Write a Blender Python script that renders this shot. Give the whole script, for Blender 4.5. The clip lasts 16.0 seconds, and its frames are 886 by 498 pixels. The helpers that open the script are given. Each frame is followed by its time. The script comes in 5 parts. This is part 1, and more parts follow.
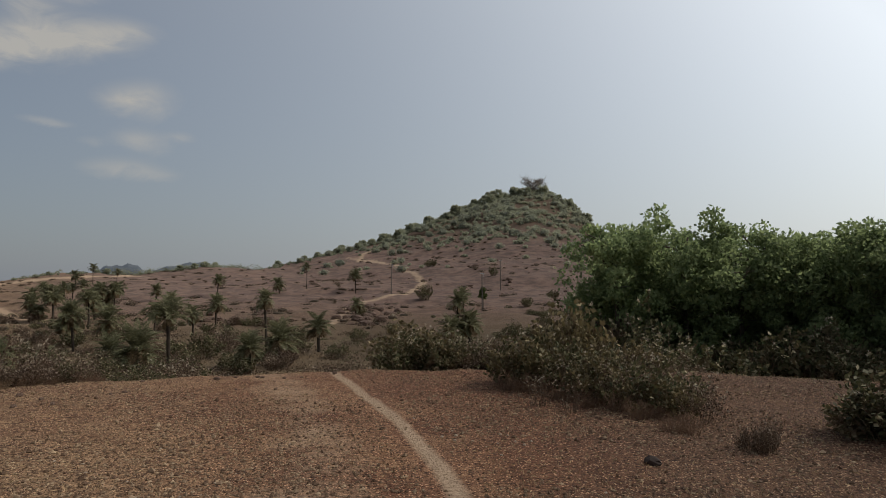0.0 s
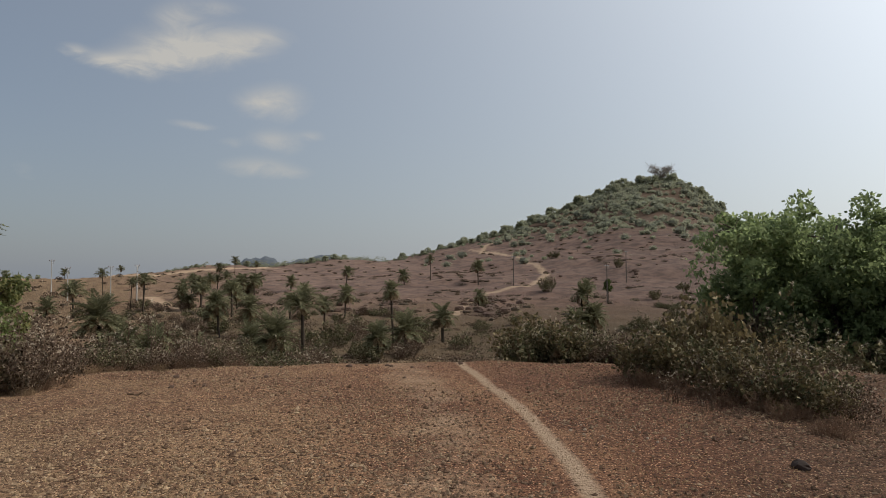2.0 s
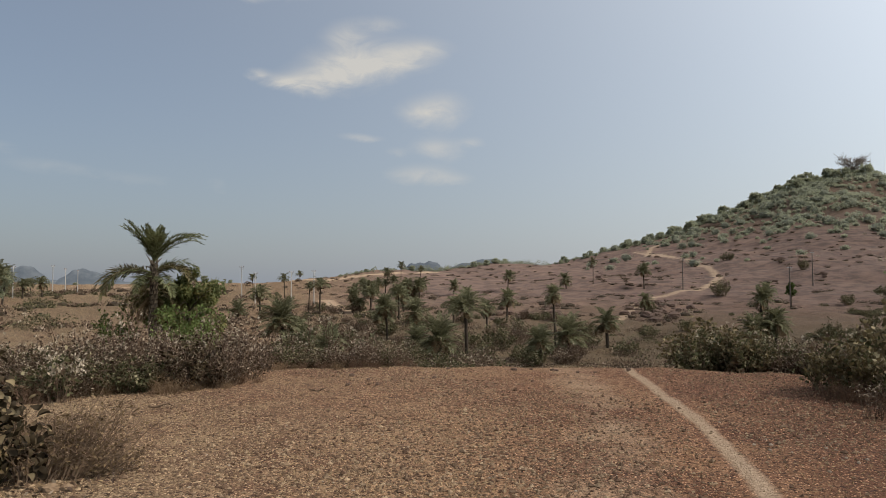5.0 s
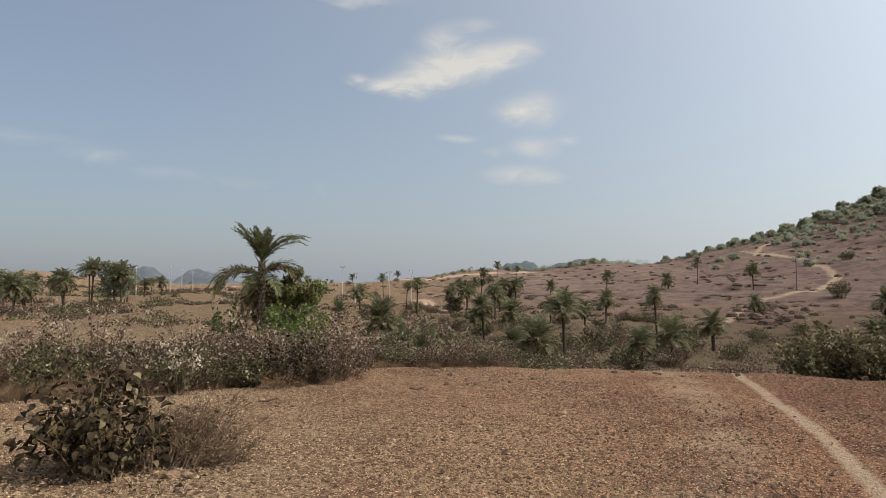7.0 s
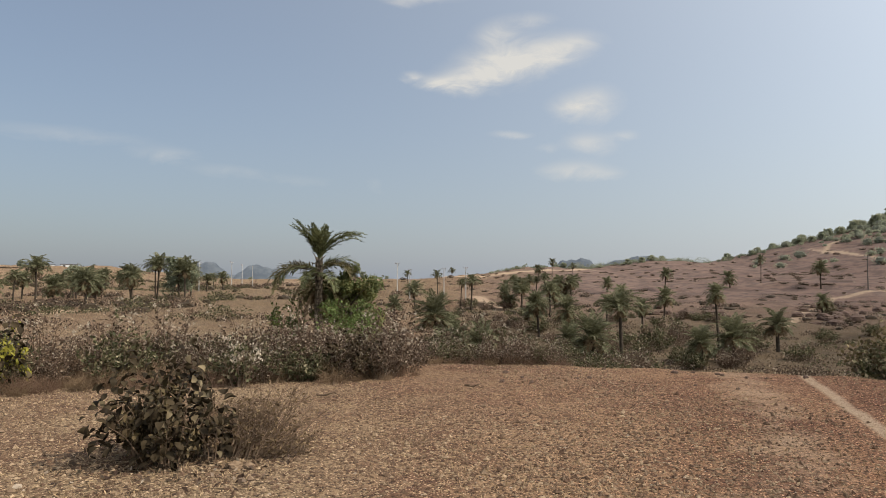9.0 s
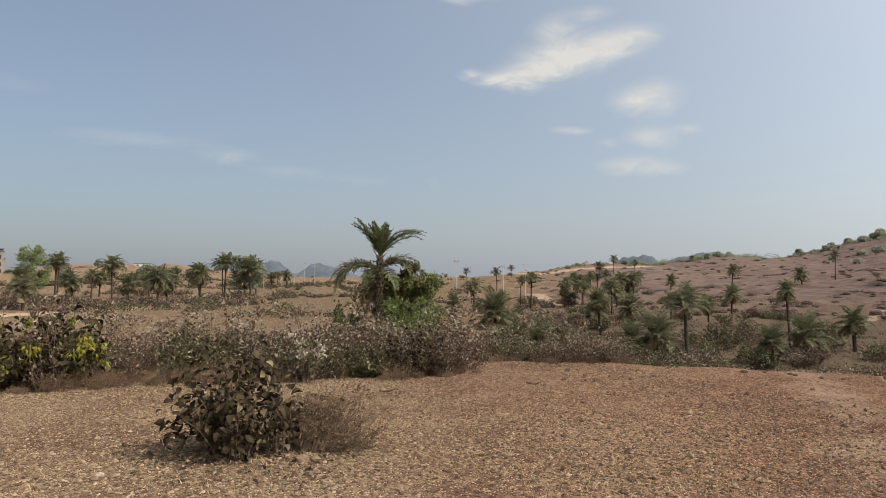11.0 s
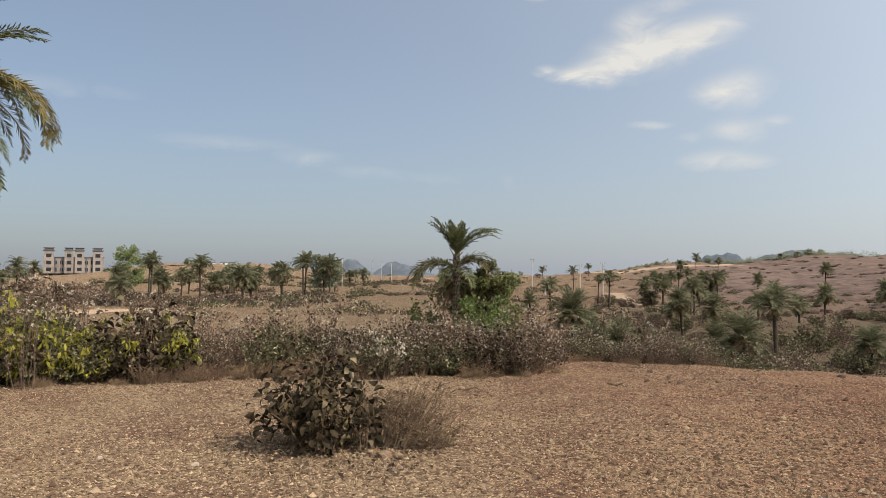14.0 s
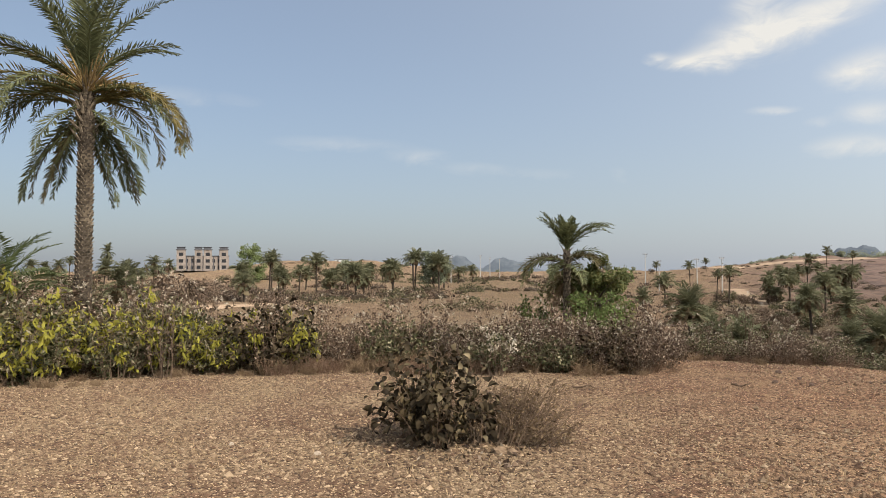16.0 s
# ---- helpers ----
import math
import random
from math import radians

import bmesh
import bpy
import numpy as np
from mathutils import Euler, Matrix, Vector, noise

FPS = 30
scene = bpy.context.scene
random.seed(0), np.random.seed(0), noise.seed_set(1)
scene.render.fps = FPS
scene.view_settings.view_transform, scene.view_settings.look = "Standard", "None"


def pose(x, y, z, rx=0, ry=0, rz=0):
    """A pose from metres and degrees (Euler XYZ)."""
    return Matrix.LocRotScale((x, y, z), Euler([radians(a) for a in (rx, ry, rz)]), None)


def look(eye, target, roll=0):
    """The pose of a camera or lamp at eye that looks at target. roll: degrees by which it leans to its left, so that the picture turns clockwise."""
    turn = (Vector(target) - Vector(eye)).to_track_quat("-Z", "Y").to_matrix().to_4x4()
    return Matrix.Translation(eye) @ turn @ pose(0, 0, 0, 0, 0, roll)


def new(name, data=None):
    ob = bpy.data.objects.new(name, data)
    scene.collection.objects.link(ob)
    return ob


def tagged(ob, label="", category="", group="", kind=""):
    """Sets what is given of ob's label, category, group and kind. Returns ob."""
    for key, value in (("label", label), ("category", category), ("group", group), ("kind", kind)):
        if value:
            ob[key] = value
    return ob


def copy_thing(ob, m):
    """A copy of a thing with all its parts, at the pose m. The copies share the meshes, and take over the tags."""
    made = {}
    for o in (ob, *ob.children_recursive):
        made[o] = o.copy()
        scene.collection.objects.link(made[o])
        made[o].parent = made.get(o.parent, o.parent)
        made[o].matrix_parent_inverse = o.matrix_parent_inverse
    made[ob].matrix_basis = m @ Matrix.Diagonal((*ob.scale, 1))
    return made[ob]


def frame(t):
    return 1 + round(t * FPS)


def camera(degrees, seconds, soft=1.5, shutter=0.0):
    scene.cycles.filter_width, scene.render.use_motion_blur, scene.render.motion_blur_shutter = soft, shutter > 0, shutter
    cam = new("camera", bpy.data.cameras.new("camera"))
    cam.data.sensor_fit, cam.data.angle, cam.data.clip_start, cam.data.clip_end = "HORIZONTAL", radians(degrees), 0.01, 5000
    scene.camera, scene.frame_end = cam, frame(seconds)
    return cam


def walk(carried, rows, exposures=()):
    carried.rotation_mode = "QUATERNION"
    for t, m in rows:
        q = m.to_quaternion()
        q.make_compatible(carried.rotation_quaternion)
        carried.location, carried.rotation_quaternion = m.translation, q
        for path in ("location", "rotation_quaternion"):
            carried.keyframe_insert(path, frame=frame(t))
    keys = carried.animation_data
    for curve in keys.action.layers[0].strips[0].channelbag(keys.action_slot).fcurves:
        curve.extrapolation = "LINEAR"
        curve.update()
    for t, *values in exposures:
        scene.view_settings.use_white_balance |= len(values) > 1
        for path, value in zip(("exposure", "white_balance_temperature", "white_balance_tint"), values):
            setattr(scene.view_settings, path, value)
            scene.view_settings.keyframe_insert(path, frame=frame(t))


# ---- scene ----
# A phone held at arm's length and turned to the left about the one who holds it.
cam = camera(65.3, 16.0, soft=0.8)
TURNS = [  # seconds, the phone's place, yaw, pitch, roll
    (0.0, -0.000, -0.000, 1.550, 0.12, 2.95, 0.34),
    (0.5, -0.019, -0.004, 1.547, 2.54, 2.50, -0.18),
    (1.0, -0.031, -0.002, 1.548, 5.52, 2.67, 0.07),
    (1.5, -0.038, -0.002, 1.552, 7.61, 2.51, 0.19),
    (2.0, -0.047, 0.000, 1.548, 10.20, 2.32, 0.25),
    (2.5, -0.054, -0.014, 1.544, 13.45, 2.24, -0.11),
    (3.0, -0.056, -0.032, 1.549, 15.41, 2.33, -0.21),
    (3.5, -0.056, -0.041, 1.550, 16.66, 2.43, -0.23),
    (4.0, -0.053, -0.044, 1.549, 17.87, 2.68, -0.12),
    (4.5, -0.076, -0.018, 1.543, 20.65, 2.73, 0.15),
    (7.0, -0.104, -0.035, 1.551, 31.41, 2.76, 0.29),
    (7.5, -0.120, -0.034, 1.552, 32.71, 2.71, -0.04),
    (8.0, -0.123, -0.038, 1.552, 33.19, 2.73, -0.22),
    (8.5, -0.129, -0.032, 1.552, 34.62, 2.53, -0.11),
    (9.0, -0.133, -0.033, 1.552, 35.89, 2.50, -0.06),
    (11.5, -0.163, -0.055, 1.545, 41.65, 2.18, -0.07),
    (12.0, -0.179, -0.056, 1.544, 42.44, 2.12, -0.28),
    (12.5, -0.181, -0.065, 1.548, 43.78, 2.38, -0.01),
    (13.0, -0.179, -0.077, 1.551, 45.02, 2.52, -0.09),
    (13.5, -0.180, -0.085, 1.551, 46.08, 2.53, 0.09),
    (14.0, -0.185, -0.083, 1.551, 46.99, 2.19, 0.05),
    (14.5, -0.197, -0.084, 1.550, 49.26, 2.14, -0.04),
    (15.0, -0.207, -0.092, 1.553, 51.58, 2.16, -0.14),
    (15.5, -0.208, -0.103, 1.546, 53.57, 2.05, 0.00),
    (16.0, -0.219, -0.106, 1.550, 55.93, 1.89, 0.31),
]
walk(cam, [(t, pose(x, y, z, 90 + pitch, roll, yaw)) for t, x, y, z, yaw, pitch, roll in TURNS],
     exposures=[(0.0, -0.85), (1.0, -0.67), (2.0, -0.58), (4.5, -0.39), (7.0, -0.11), (9.0, -0.08), (12.5, 0.0), (14.0, 0.06), (16.0, 0.18)])
# ---- sky, sun ----
SUN_BEARING, SUN_UP = -80.0, 42.0   # degrees to the left of the first view, degrees above the horizon
world = bpy.data.worlds.new("sky")
scene.world = world
world.use_nodes = True


def node(tree, kind, **sockets):
    n = tree.nodes.new(kind)
    for key, value in sockets.items():
        key = key.replace("_", " ") if key.replace("_", " ") in n.inputs else key
        n.inputs[int(key[1:]) if key[0] == "i" and key[1:].isdigit() else key].default_value = value
    return n


def maths(tree, op, a, b=None, clamp=False):
    n = tree.nodes.new("ShaderNodeMath")
    n.operation, n.use_clamp = op, clamp
    for i, v in enumerate((a, b)):
        if v is None:
            continue
        if isinstance(v, (int, float)):
            n.inputs[i].default_value = v
        else:
            tree.links.new(v, n.inputs[i])
    return n.outputs[0]


def mixed(tree, fac, a, b, blend="MIX"):
    n = tree.nodes.new("ShaderNodeMix")
    n.data_type, n.blend_type = "RGBA", blend
    for socket, v in ((n.inputs[0], fac), (n.inputs[6], a), (n.inputs[7], b)):
        if isinstance(v, (int, float)):
            socket.default_value = v
        elif isinstance(v, tuple):
            socket.default_value = (*v, 1) if len(v) == 3 else v
        else:
            tree.links.new(v, socket)
    return n.outputs[2]


def ramp(tree, fac, *stops):
    n = tree.nodes.new("ShaderNodeValToRGB")
    e = n.color_ramp.elements
    while len(e) < len(stops):
        e.new(0.5)
    for el, (pos, col) in zip(e, stops):
        el.position = pos
        el.color = (*col, 1) if isinstance(col, tuple) else (col, col, col, 1)
    tree.links.new(fac, n.inputs[0])
    return n.outputs[0]


# Fair-weather clouds: bearing, elevation, half width, half height, thickness
CLOUDS = [(38.5, 16.45, .8, .35, .8), (36.6, 16.0, 1.2, .45, .9), (34.4, 16.1, 2.2, .75, 1.0), (31.6, 17.2, 3.0, 1.35, 1.25), (27.8, 18.2, 2.9, 1.15, 1.1), (24.8, 18.8, 1.9, .7, .75),
          (31.6, 19.7, 1.7, .9, .75), (29.0, 20.7, 2.0, .5, .5), (24.6, 13.8, 1.9, 1.0, .95), (22.9, 14.4, 1.6, 1.0, .6), (30.4, 11.9, 1.5, .32, .5), (27.2, 10.6, 1.0, .35, .4),
          (23.8, 11.0, 1.9, .75, .72), (20.9, 11.4, .9, .4, .5), (25.2, 8.9, 2.3, .65, .68), (22.6, 8.4, 1.6, .5, .4), (38.0, 22.4, 3.2, .5, .6),
          (65.1, 10.4, 5.5, .7, .3), (57.8, 9.5, 2.2, .55, .36), (53.5, 8.6, 2.6, .45, .24), (77.0, 13.6, 6.0, .8, .2), (41.8, 7.6, .8, .7, .2), (49, 8, 5, .6, .15)]


def build_sky():
    t = world.node_tree
    t.nodes.clear()
    out, bg = t.nodes.new("ShaderNodeOutputWorld"), node(t, "ShaderNodeBackground", Strength=1.0)
    sky = t.nodes.new("ShaderNodeTexSky")
    sky.sky_type, sky.sun_disc = "NISHITA", False
    sky.sun_elevation, sky.sun_rotation = radians(SUN_UP), radians(-SUN_BEARING)
    sky.air_density, sky.dust_density, sky.ozone_density, sky.altitude = 1.0, 0.5, 1.0, 100
    co = t.nodes.new("ShaderNodeTexCoord")
    sep = t.nodes.new("ShaderNodeSeparateXYZ")
    t.links.new(co.outputs["Generated"], sep.inputs[0])
    x, y, z = sep.outputs
    az = maths(t, "MULTIPLY", maths(t, "ARCTAN2", maths(t, "MULTIPLY", x, -1.0), y), 57.2958)
    el = maths(t, "MULTIPLY", maths(t, "ARCSINE", z), 57.2958)
    com = t.nodes.new("ShaderNodeCombineXYZ")
    t.links.new(maths(t, "MULTIPLY", az, .45), com.inputs[0])
    t.links.new(el, com.inputs[1])
    rough = node(t, "ShaderNodeTexNoise", Scale=.55, Detail=8.0, Roughness=.6, Distortion=.6)
    fine = node(t, "ShaderNodeTexNoise", Scale=.22, Detail=3.0, Roughness=.5)
    t.links.new(com.outputs[0], rough.inputs["Vector"])
    t.links.new(com.outputs[0], fine.inputs["Vector"])
    wob = maths(t, "MULTIPLY", maths(t, "SUBTRACT", rough.outputs[0], .5), 2.6)
    wob2 = maths(t, "MULTIPLY", maths(t, "SUBTRACT", fine.outputs[0], .5), 1.6)
    az2, el2 = maths(t, "ADD", az, maths(t, "MULTIPLY", wob2, 1.2)), maths(t, "ADD", el, maths(t, "MULTIPLY", wob, .45))
    total = None
    for a, e, wa, we, k in CLOUDS:
        u = maths(t, "DIVIDE", maths(t, "SUBTRACT", az2, a), wa)
        v = maths(t, "DIVIDE", maths(t, "SUBTRACT", el2, e), we)
        q = maths(t, "ADD", maths(t, "MULTIPLY", u, u), maths(t, "MULTIPLY", v, v))
        b = maths(t, "MULTIPLY", maths(t, "EXPONENT", maths(t, "MULTIPLY", q, -1.0)), k)
        total = b if total is None else maths(t, "ADD", total, b)
    dens = maths(t, "MULTIPLY", total, maths(t, "ADD", -.42, maths(t, "MULTIPLY", rough.outputs[0], 2.3)))
    mask = ramp(t, dens, (.05, 0.0), (.45, .36), (1.0, .88))
    # dust haze: thick towards the horizon and brightest round the sun
    to_sun = t.nodes.new("ShaderNodeVectorMath")
    to_sun.operation = "DOT_PRODUCT"
    t.links.new(co.outputs["Generated"], to_sun.inputs[0])
    a, e = radians(SUN_BEARING), radians(SUN_UP)
    to_sun.inputs[1].default_value = (-math.sin(a) * math.cos(e), math.cos(a) * math.cos(e), math.sin(e))
    away = maths(t, "MULTIPLY", maths(t, "ARCCOSINE", to_sun.outputs["Value"]), 57.2958)
    glow = maths(t, "MINIMUM", maths(t, "MULTIPLY", maths(t, "EXPONENT", maths(t, "DIVIDE", away, -25.0)), 8.2), 1.25)
    thick = maths(t, "EXPONENT", maths(t, "DIVIDE", maths(t, "MAXIMUM", el, 0.0), -12.0))
    clear = maths(t, "SUBTRACT", 1.0, maths(t, "MULTIPLY", thick, .97))
    dimmed = t.nodes.new("ShaderNodeVectorMath")
    dimmed.operation = "SCALE"
    t.links.new(sky.outputs[0], dimmed.inputs[0])
    t.links.new(maths(t, "MULTIPLY", clear, .097), dimmed.inputs["Scale"])
    dust = t.nodes.new("ShaderNodeVectorMath")
    dust.operation = "SCALE"
    dust.inputs[0].default_value = (1.0, 1.0, .95)
    t.links.new(glow, dust.inputs["Scale"])
    mist = t.nodes.new("ShaderNodeVectorMath")
    mist.operation = "MULTIPLY_ADD"
    mist.inputs[0].default_value = (.86, .98, 1.19)
    far_side = maths(t, "MULTIPLY", maths(t, "MAXIMUM", maths(t, "SUBTRACT", away, 85.0), 0.0), -.0042)
    t.links.new(maths(t, "MULTIPLY", maths(t, "MULTIPLY", thick, maths(t, "ADD", 1.0, far_side)), .31), mist.inputs[1])
    t.links.new(dust.outputs[0], mist.inputs[2])
    both = t.nodes.new("ShaderNodeVectorMath")
    both.operation = "ADD"
    t.links.new(dimmed.outputs[0], both.inputs[0])
    t.links.new(mist.outputs[0], both.inputs[1])
    lit = mixed(t, mask, both.outputs[0], (.80, .77, .71))
    t.links.new(lit, bg.inputs[0])
    t.links.new(bg.outputs[0], out.inputs[0])


build_sky()
sun = new("sun", bpy.data.lights.new("sun", "SUN"))
sun.data.energy, sun.data.angle, sun.data.color = 4.8, radians(0.6), (1.0, 0.93, 0.82)
b, e = radians(SUN_BEARING), radians(SUN_UP)
sun.matrix_world = look((0, 0, 30), (30 * math.sin(b) * math.cos(e), -30 * math.cos(b) * math.cos(e), 30 - 30 * math.sin(e)))

# ---- materials ----
def material(name, rough=0.85, spec=0.25):
    m = bpy.data.materials.new(name)
    m.use_nodes = True
    t = m.node_tree
    p = t.nodes["Principled BSDF"]
    p.inputs["Roughness"].default_value = rough
    p.inputs["Specular IOR Level"].default_value = spec
    p.inputs["Diffuse Roughness"].default_value = 1.0 if rough > .8 else 0.0
    return m, t, p


def place_of(t, kind="Object"):
    return t.nodes.new("ShaderNodeTexCoord").outputs[kind]


def noise_of(t, vec, scale, detail=5.0, rough=.6):
    n = node(t, "ShaderNodeTexNoise", Scale=scale, Detail=detail, Roughness=rough)
    t.links.new(vec, n.inputs["Vector"])
    return n.outputs[0]


def bump(t, p, h, strength=.5, dist=.02):
    b = node(t, "ShaderNodeBump", Strength=strength, Distance=dist)
    t.links.new(h, b.inputs["Height"])
    t.links.new(b.outputs[0], p.inputs["Normal"])


def ground_material():
    m, t, p = material("dry_gravel_soil", .95, .12)
    v = place_of(t)
    big, mid, fine = noise_of(t, v, .035, 4), noise_of(t, v, .55, 6, .65), noise_of(t, v, 21.0, 5, .72)
    soil = mixed(t, ramp(t, big, (.42, 0), (.58, 1)), (.135, .076, .047), (.155, .092, .057))
    clod = noise_of(t, v, 2.6, 6, .72)
    soil = mixed(t, ramp(t, clod, (.40, .85), (.56, 0)), soil, (.085, .045, .028))
    thatch = noise_of(t, v, 8.5, 5, .7)
    cover = t.nodes.new("ShaderNodeAttribute")
    cover.attribute_name = "thatch"
    patchy = maths(t, "MULTIPLY", ramp(t, noise_of(t, v, .8, 4, .6), (.40, .25), (.58, 1)), cover.outputs["Fac"])
    straw = mixed(t, maths(t, "MULTIPLY", ramp(t, mid, (.40, 0), (.60, 1)), cover.outputs["Fac"]), soil, (.205, .14, .083))
    straw = mixed(t, maths(t, "MULTIPLY", ramp(t, thatch, (.50, 0), (.60, .8)), patchy), straw, (.28, .20, .118))
    straw = mixed(t, ramp(t, thatch, (.34, .7), (.45, 0)), straw, (.085, .048, .031))
    grit = mixed(t, ramp(t, fine, (.40, 1), (.52, 0)), straw, (.042, .026, .018))
    v1 = node(t, "ShaderNodeTexVoronoi", Scale=42.0)
    v1.inputs["Randomness"].default_value = 1.0
    t.links.new(v, v1.inputs["Vector"])
    pale = ramp(t, v1.outputs["Color"], (.48, 0), (.66, 1))
    near = ramp(t, v1.outputs["Distance"], (.28, 1), (.45, 0))
    chips = mixed(t, maths(t, "MULTIPLY", pale, near), grit, (.47, .335, .21))
    at = t.nodes.new("ShaderNodeAttribute")
    at.attribute_name = "track"
    ragged = maths(t, "ADD", maths(t, "SUBTRACT", mid, .5), maths(t, "SUBTRACT", clod, .5))
    worn = maths(t, "ADD", at.outputs["Fac"], maths(t, "MULTIPLY", ragged, .75))
    worn = ramp(t, worn, (.34, 0), (.86, .95))
    dust = mixed(t, ramp(t, fine, (.35, 0), (.65, 1)), (.30, .205, .135), (.46, .335, .225))
    slope = t.nodes.new("ShaderNodeAttribute")
    slope.attribute_name = "rocky"
    stony = mixed(t, ramp(t, noise_of(t, v, .32, 6, .7), (.42, 0), (.58, 1)), (.185, .126, .1), (.113, .081, .066))
    # Dark streaks along the contours: ledges and their shade, in colour only
    mp = node(t, "ShaderNodeMapping", Scale=(.07, .07, .8))
    t.links.new(v, mp.inputs[0])
    ledge_shade = ramp(t, noise_of(t, mp.outputs[0], 1.0, 7, .7), (.58, 0), (.66, .7))
    stony = mixed(t, ledge_shade, stony, (.06, .043, .034))
    bare = ramp(t, noise_of(t, v, .11, 4), (.56, 0), (.68, .5))
    stony = mixed(t, bare, stony, (.26, .175, .13))
    base = mixed(t, slope.outputs["Fac"], chips, stony)
    laterite = t.nodes.new("ShaderNodeAttribute")
    laterite.attribute_name = "laterite"
    base = mixed(t, laterite.outputs["Fac"], base, (1.33, 1.06, .98), "MULTIPLY")
    green = t.nodes.new("ShaderNodeAttribute")
    green.attribute_name = "grass"
    grassy = mixed(t, ramp(t, mid, (.3, 0), (.7, 1)), (.125, .09, .052), (.078, .064, .036))
    base = mixed(t, green.outputs["Fac"], base, grassy)
    t.links.new(mixed(t, worn, base, dust), p.inputs["Base Color"])
    h = maths(t, "ADD", maths(t, "MULTIPLY", fine, .6), maths(t, "MULTIPLY", near, .5))
    bump(t, p, h, 1.0, .035)
    return m


def leaf_material(name, a, b, shine=.25, through_light=.25, dry=None, pale=None, whole=False, few=.62, patch=2.3):
    """Leaves: colour varies from leaf to leaf, and light shines through a little."""
    m, t, p = material(name, .6, shine * .45)
    g = t.nodes.new("ShaderNodeNewGeometry")
    oi = t.nodes.new("ShaderNodeObjectInfo")
    chance = oi.outputs["Random"] if whole else g.outputs["Random Per Island"]
    col = mixed(t, chance, a, b)
    if pale:
        col = mixed(t, ramp(t, chance, (few, 0), (few + .24 * (1 - few) / .38, 1)), col, pale)
    if dry:
        w = ramp(t, noise_of(t, place_of(t), patch, 3), (.5, 0), (.66, 1))
        col = mixed(t, w, col, dry)
    if not whole:
        col = mixed(t, maths(t, "MULTIPLY", oi.outputs["Random"], .35), col, tuple(c * .55 for c in a))
    t.links.new(col, p.inputs["Base Color"])
    tr = t.nodes.new("ShaderNodeBsdfTranslucent")
    t.links.new(col, tr.inputs[0])
    mx = node(t, "ShaderNodeMixShader", i0=through_light)
    t.links.new(p.outputs[0], mx.inputs[1])
    t.links.new(tr.outputs[0], mx.inputs[2])
    t.links.new(mx.outputs[0], t.nodes["Material Output"].inputs[0])
    return m


def rough_material(name, a, b, scale=6.0, rough=.9, spec=.15, relief=.5, dist=.02, stretch=(1, 1, 1)):
    m, t, p = material(name, rough, spec)
    mp = node(t, "ShaderNodeMapping", Scale=stretch)
    t.links.new(place_of(t), mp.inputs[0])
    n1, n2 = noise_of(t, mp.outputs[0], scale, 6, .65), noise_of(t, mp.outputs[0], scale * .22, 3)
    f = maths(t, "ADD", maths(t, "MULTIPLY", n1, .6), maths(t, "MULTIPLY", n2, .5))
    t.links.new(mixed(t, ramp(t, f, (.4, 0), (.68, 1)), a, b), p.inputs["Base Color"])
    bump(t, p, n1, relief, dist)
    return m


def stone_material(name, a, b):
    m, t, p = material(name, .9, .2)
    g = t.nodes.new("ShaderNodeNewGeometry")
    n = noise_of(t, place_of(t), 14, 5)
    col = mixed(t, maths(t, "POWER", g.outputs["Random Per Island"], 2.0), a, b)
    t.links.new(mixed(t, ramp(t, n, (.35, .5), (.65, 0)), col, tuple(c * .5 for c in a)), p.inputs["Base Color"])
    bump(t, p, n, .5, .01)
    return m


GROUND = ground_material()
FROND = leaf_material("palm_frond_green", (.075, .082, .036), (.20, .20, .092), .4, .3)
# Fronds of far palms: greyer than FROND, with the haze put into the colour
FAR_FROND = leaf_material("hazed_palm_frond", (.105, .103, .056), (.24, .23, .13), .3, .42)
FROND_YOUNG = leaf_material("young_palm_frond", (.10, .125, .05), (.225, .245, .11), .3, .4)
FROND_GOLD = leaf_material("palm_frond_ageing", (.25, .185, .065), (.13, .115, .047), .35, .3)
FROND_OLD = leaf_material("palm_frond_browning", (.10, .082, .038), (.19, .15, .07), .3, .25)
FROND_DRY = leaf_material("palm_frond_dead", (.21, .15, .085), (.13, .088, .05), .15, .15)
PALM_TRUNK = rough_material("palm_trunk_bark", (.026, .020, .015), (.085, .064, .046), 9, relief=.8, dist=.03)
LEAFBASE = rough_material("palm_leaf_base", (.055, .042, .032), (.27, .21, .145), 16, relief=.8)
STALK = rough_material("palm_stalk", (.38, .26, .10), (.17, .11, .05), 8)
# Dark fill for far bushes: the shade among the leaves put into a colour
SCRUB_CORE = rough_material("shaded_bush_inside", (.028, .020, .013), (.075, .055, .035), 3, relief=1.0, dist=.15)
# Solid fill for the shade inside hill bushes, its colour lightened for haze
HILL_CORE = rough_material("hazed_bush_inside", (.10, .105, .075), (.20, .205, .15), .5, relief=1.0, dist=.3)
DRY_LEAF = leaf_material("tan_dry_leaf", (.11, .072, .04), (.27, .19, .105), .15, .25)
BARK = rough_material("tree_bark", (.05, .038, .028), (.13, .10, .075), 7, stretch=(1, 1, .3))
PALE_BARK = rough_material("bare_branch_bark", (.20, .17, .14), (.32, .28, .24), 4)
TWIG = rough_material("dry_twig", (.085, .056, .037), (.20, .135, .088), 20)
GROVE_LEAF = leaf_material("grove_leaf", (.15, .195, .088), (.35, .41, .19), .3, .65)
FRESH_LEAF = leaf_material("fresh_green_leaf", (.09, .13, .038), (.185, .225, .075), .3, .38)
VINE_LEAF = leaf_material("olive_tree_leaf", (.085, .105, .038), (.23, .24, .095), .3, .45, dry=(.26, .22, .085))
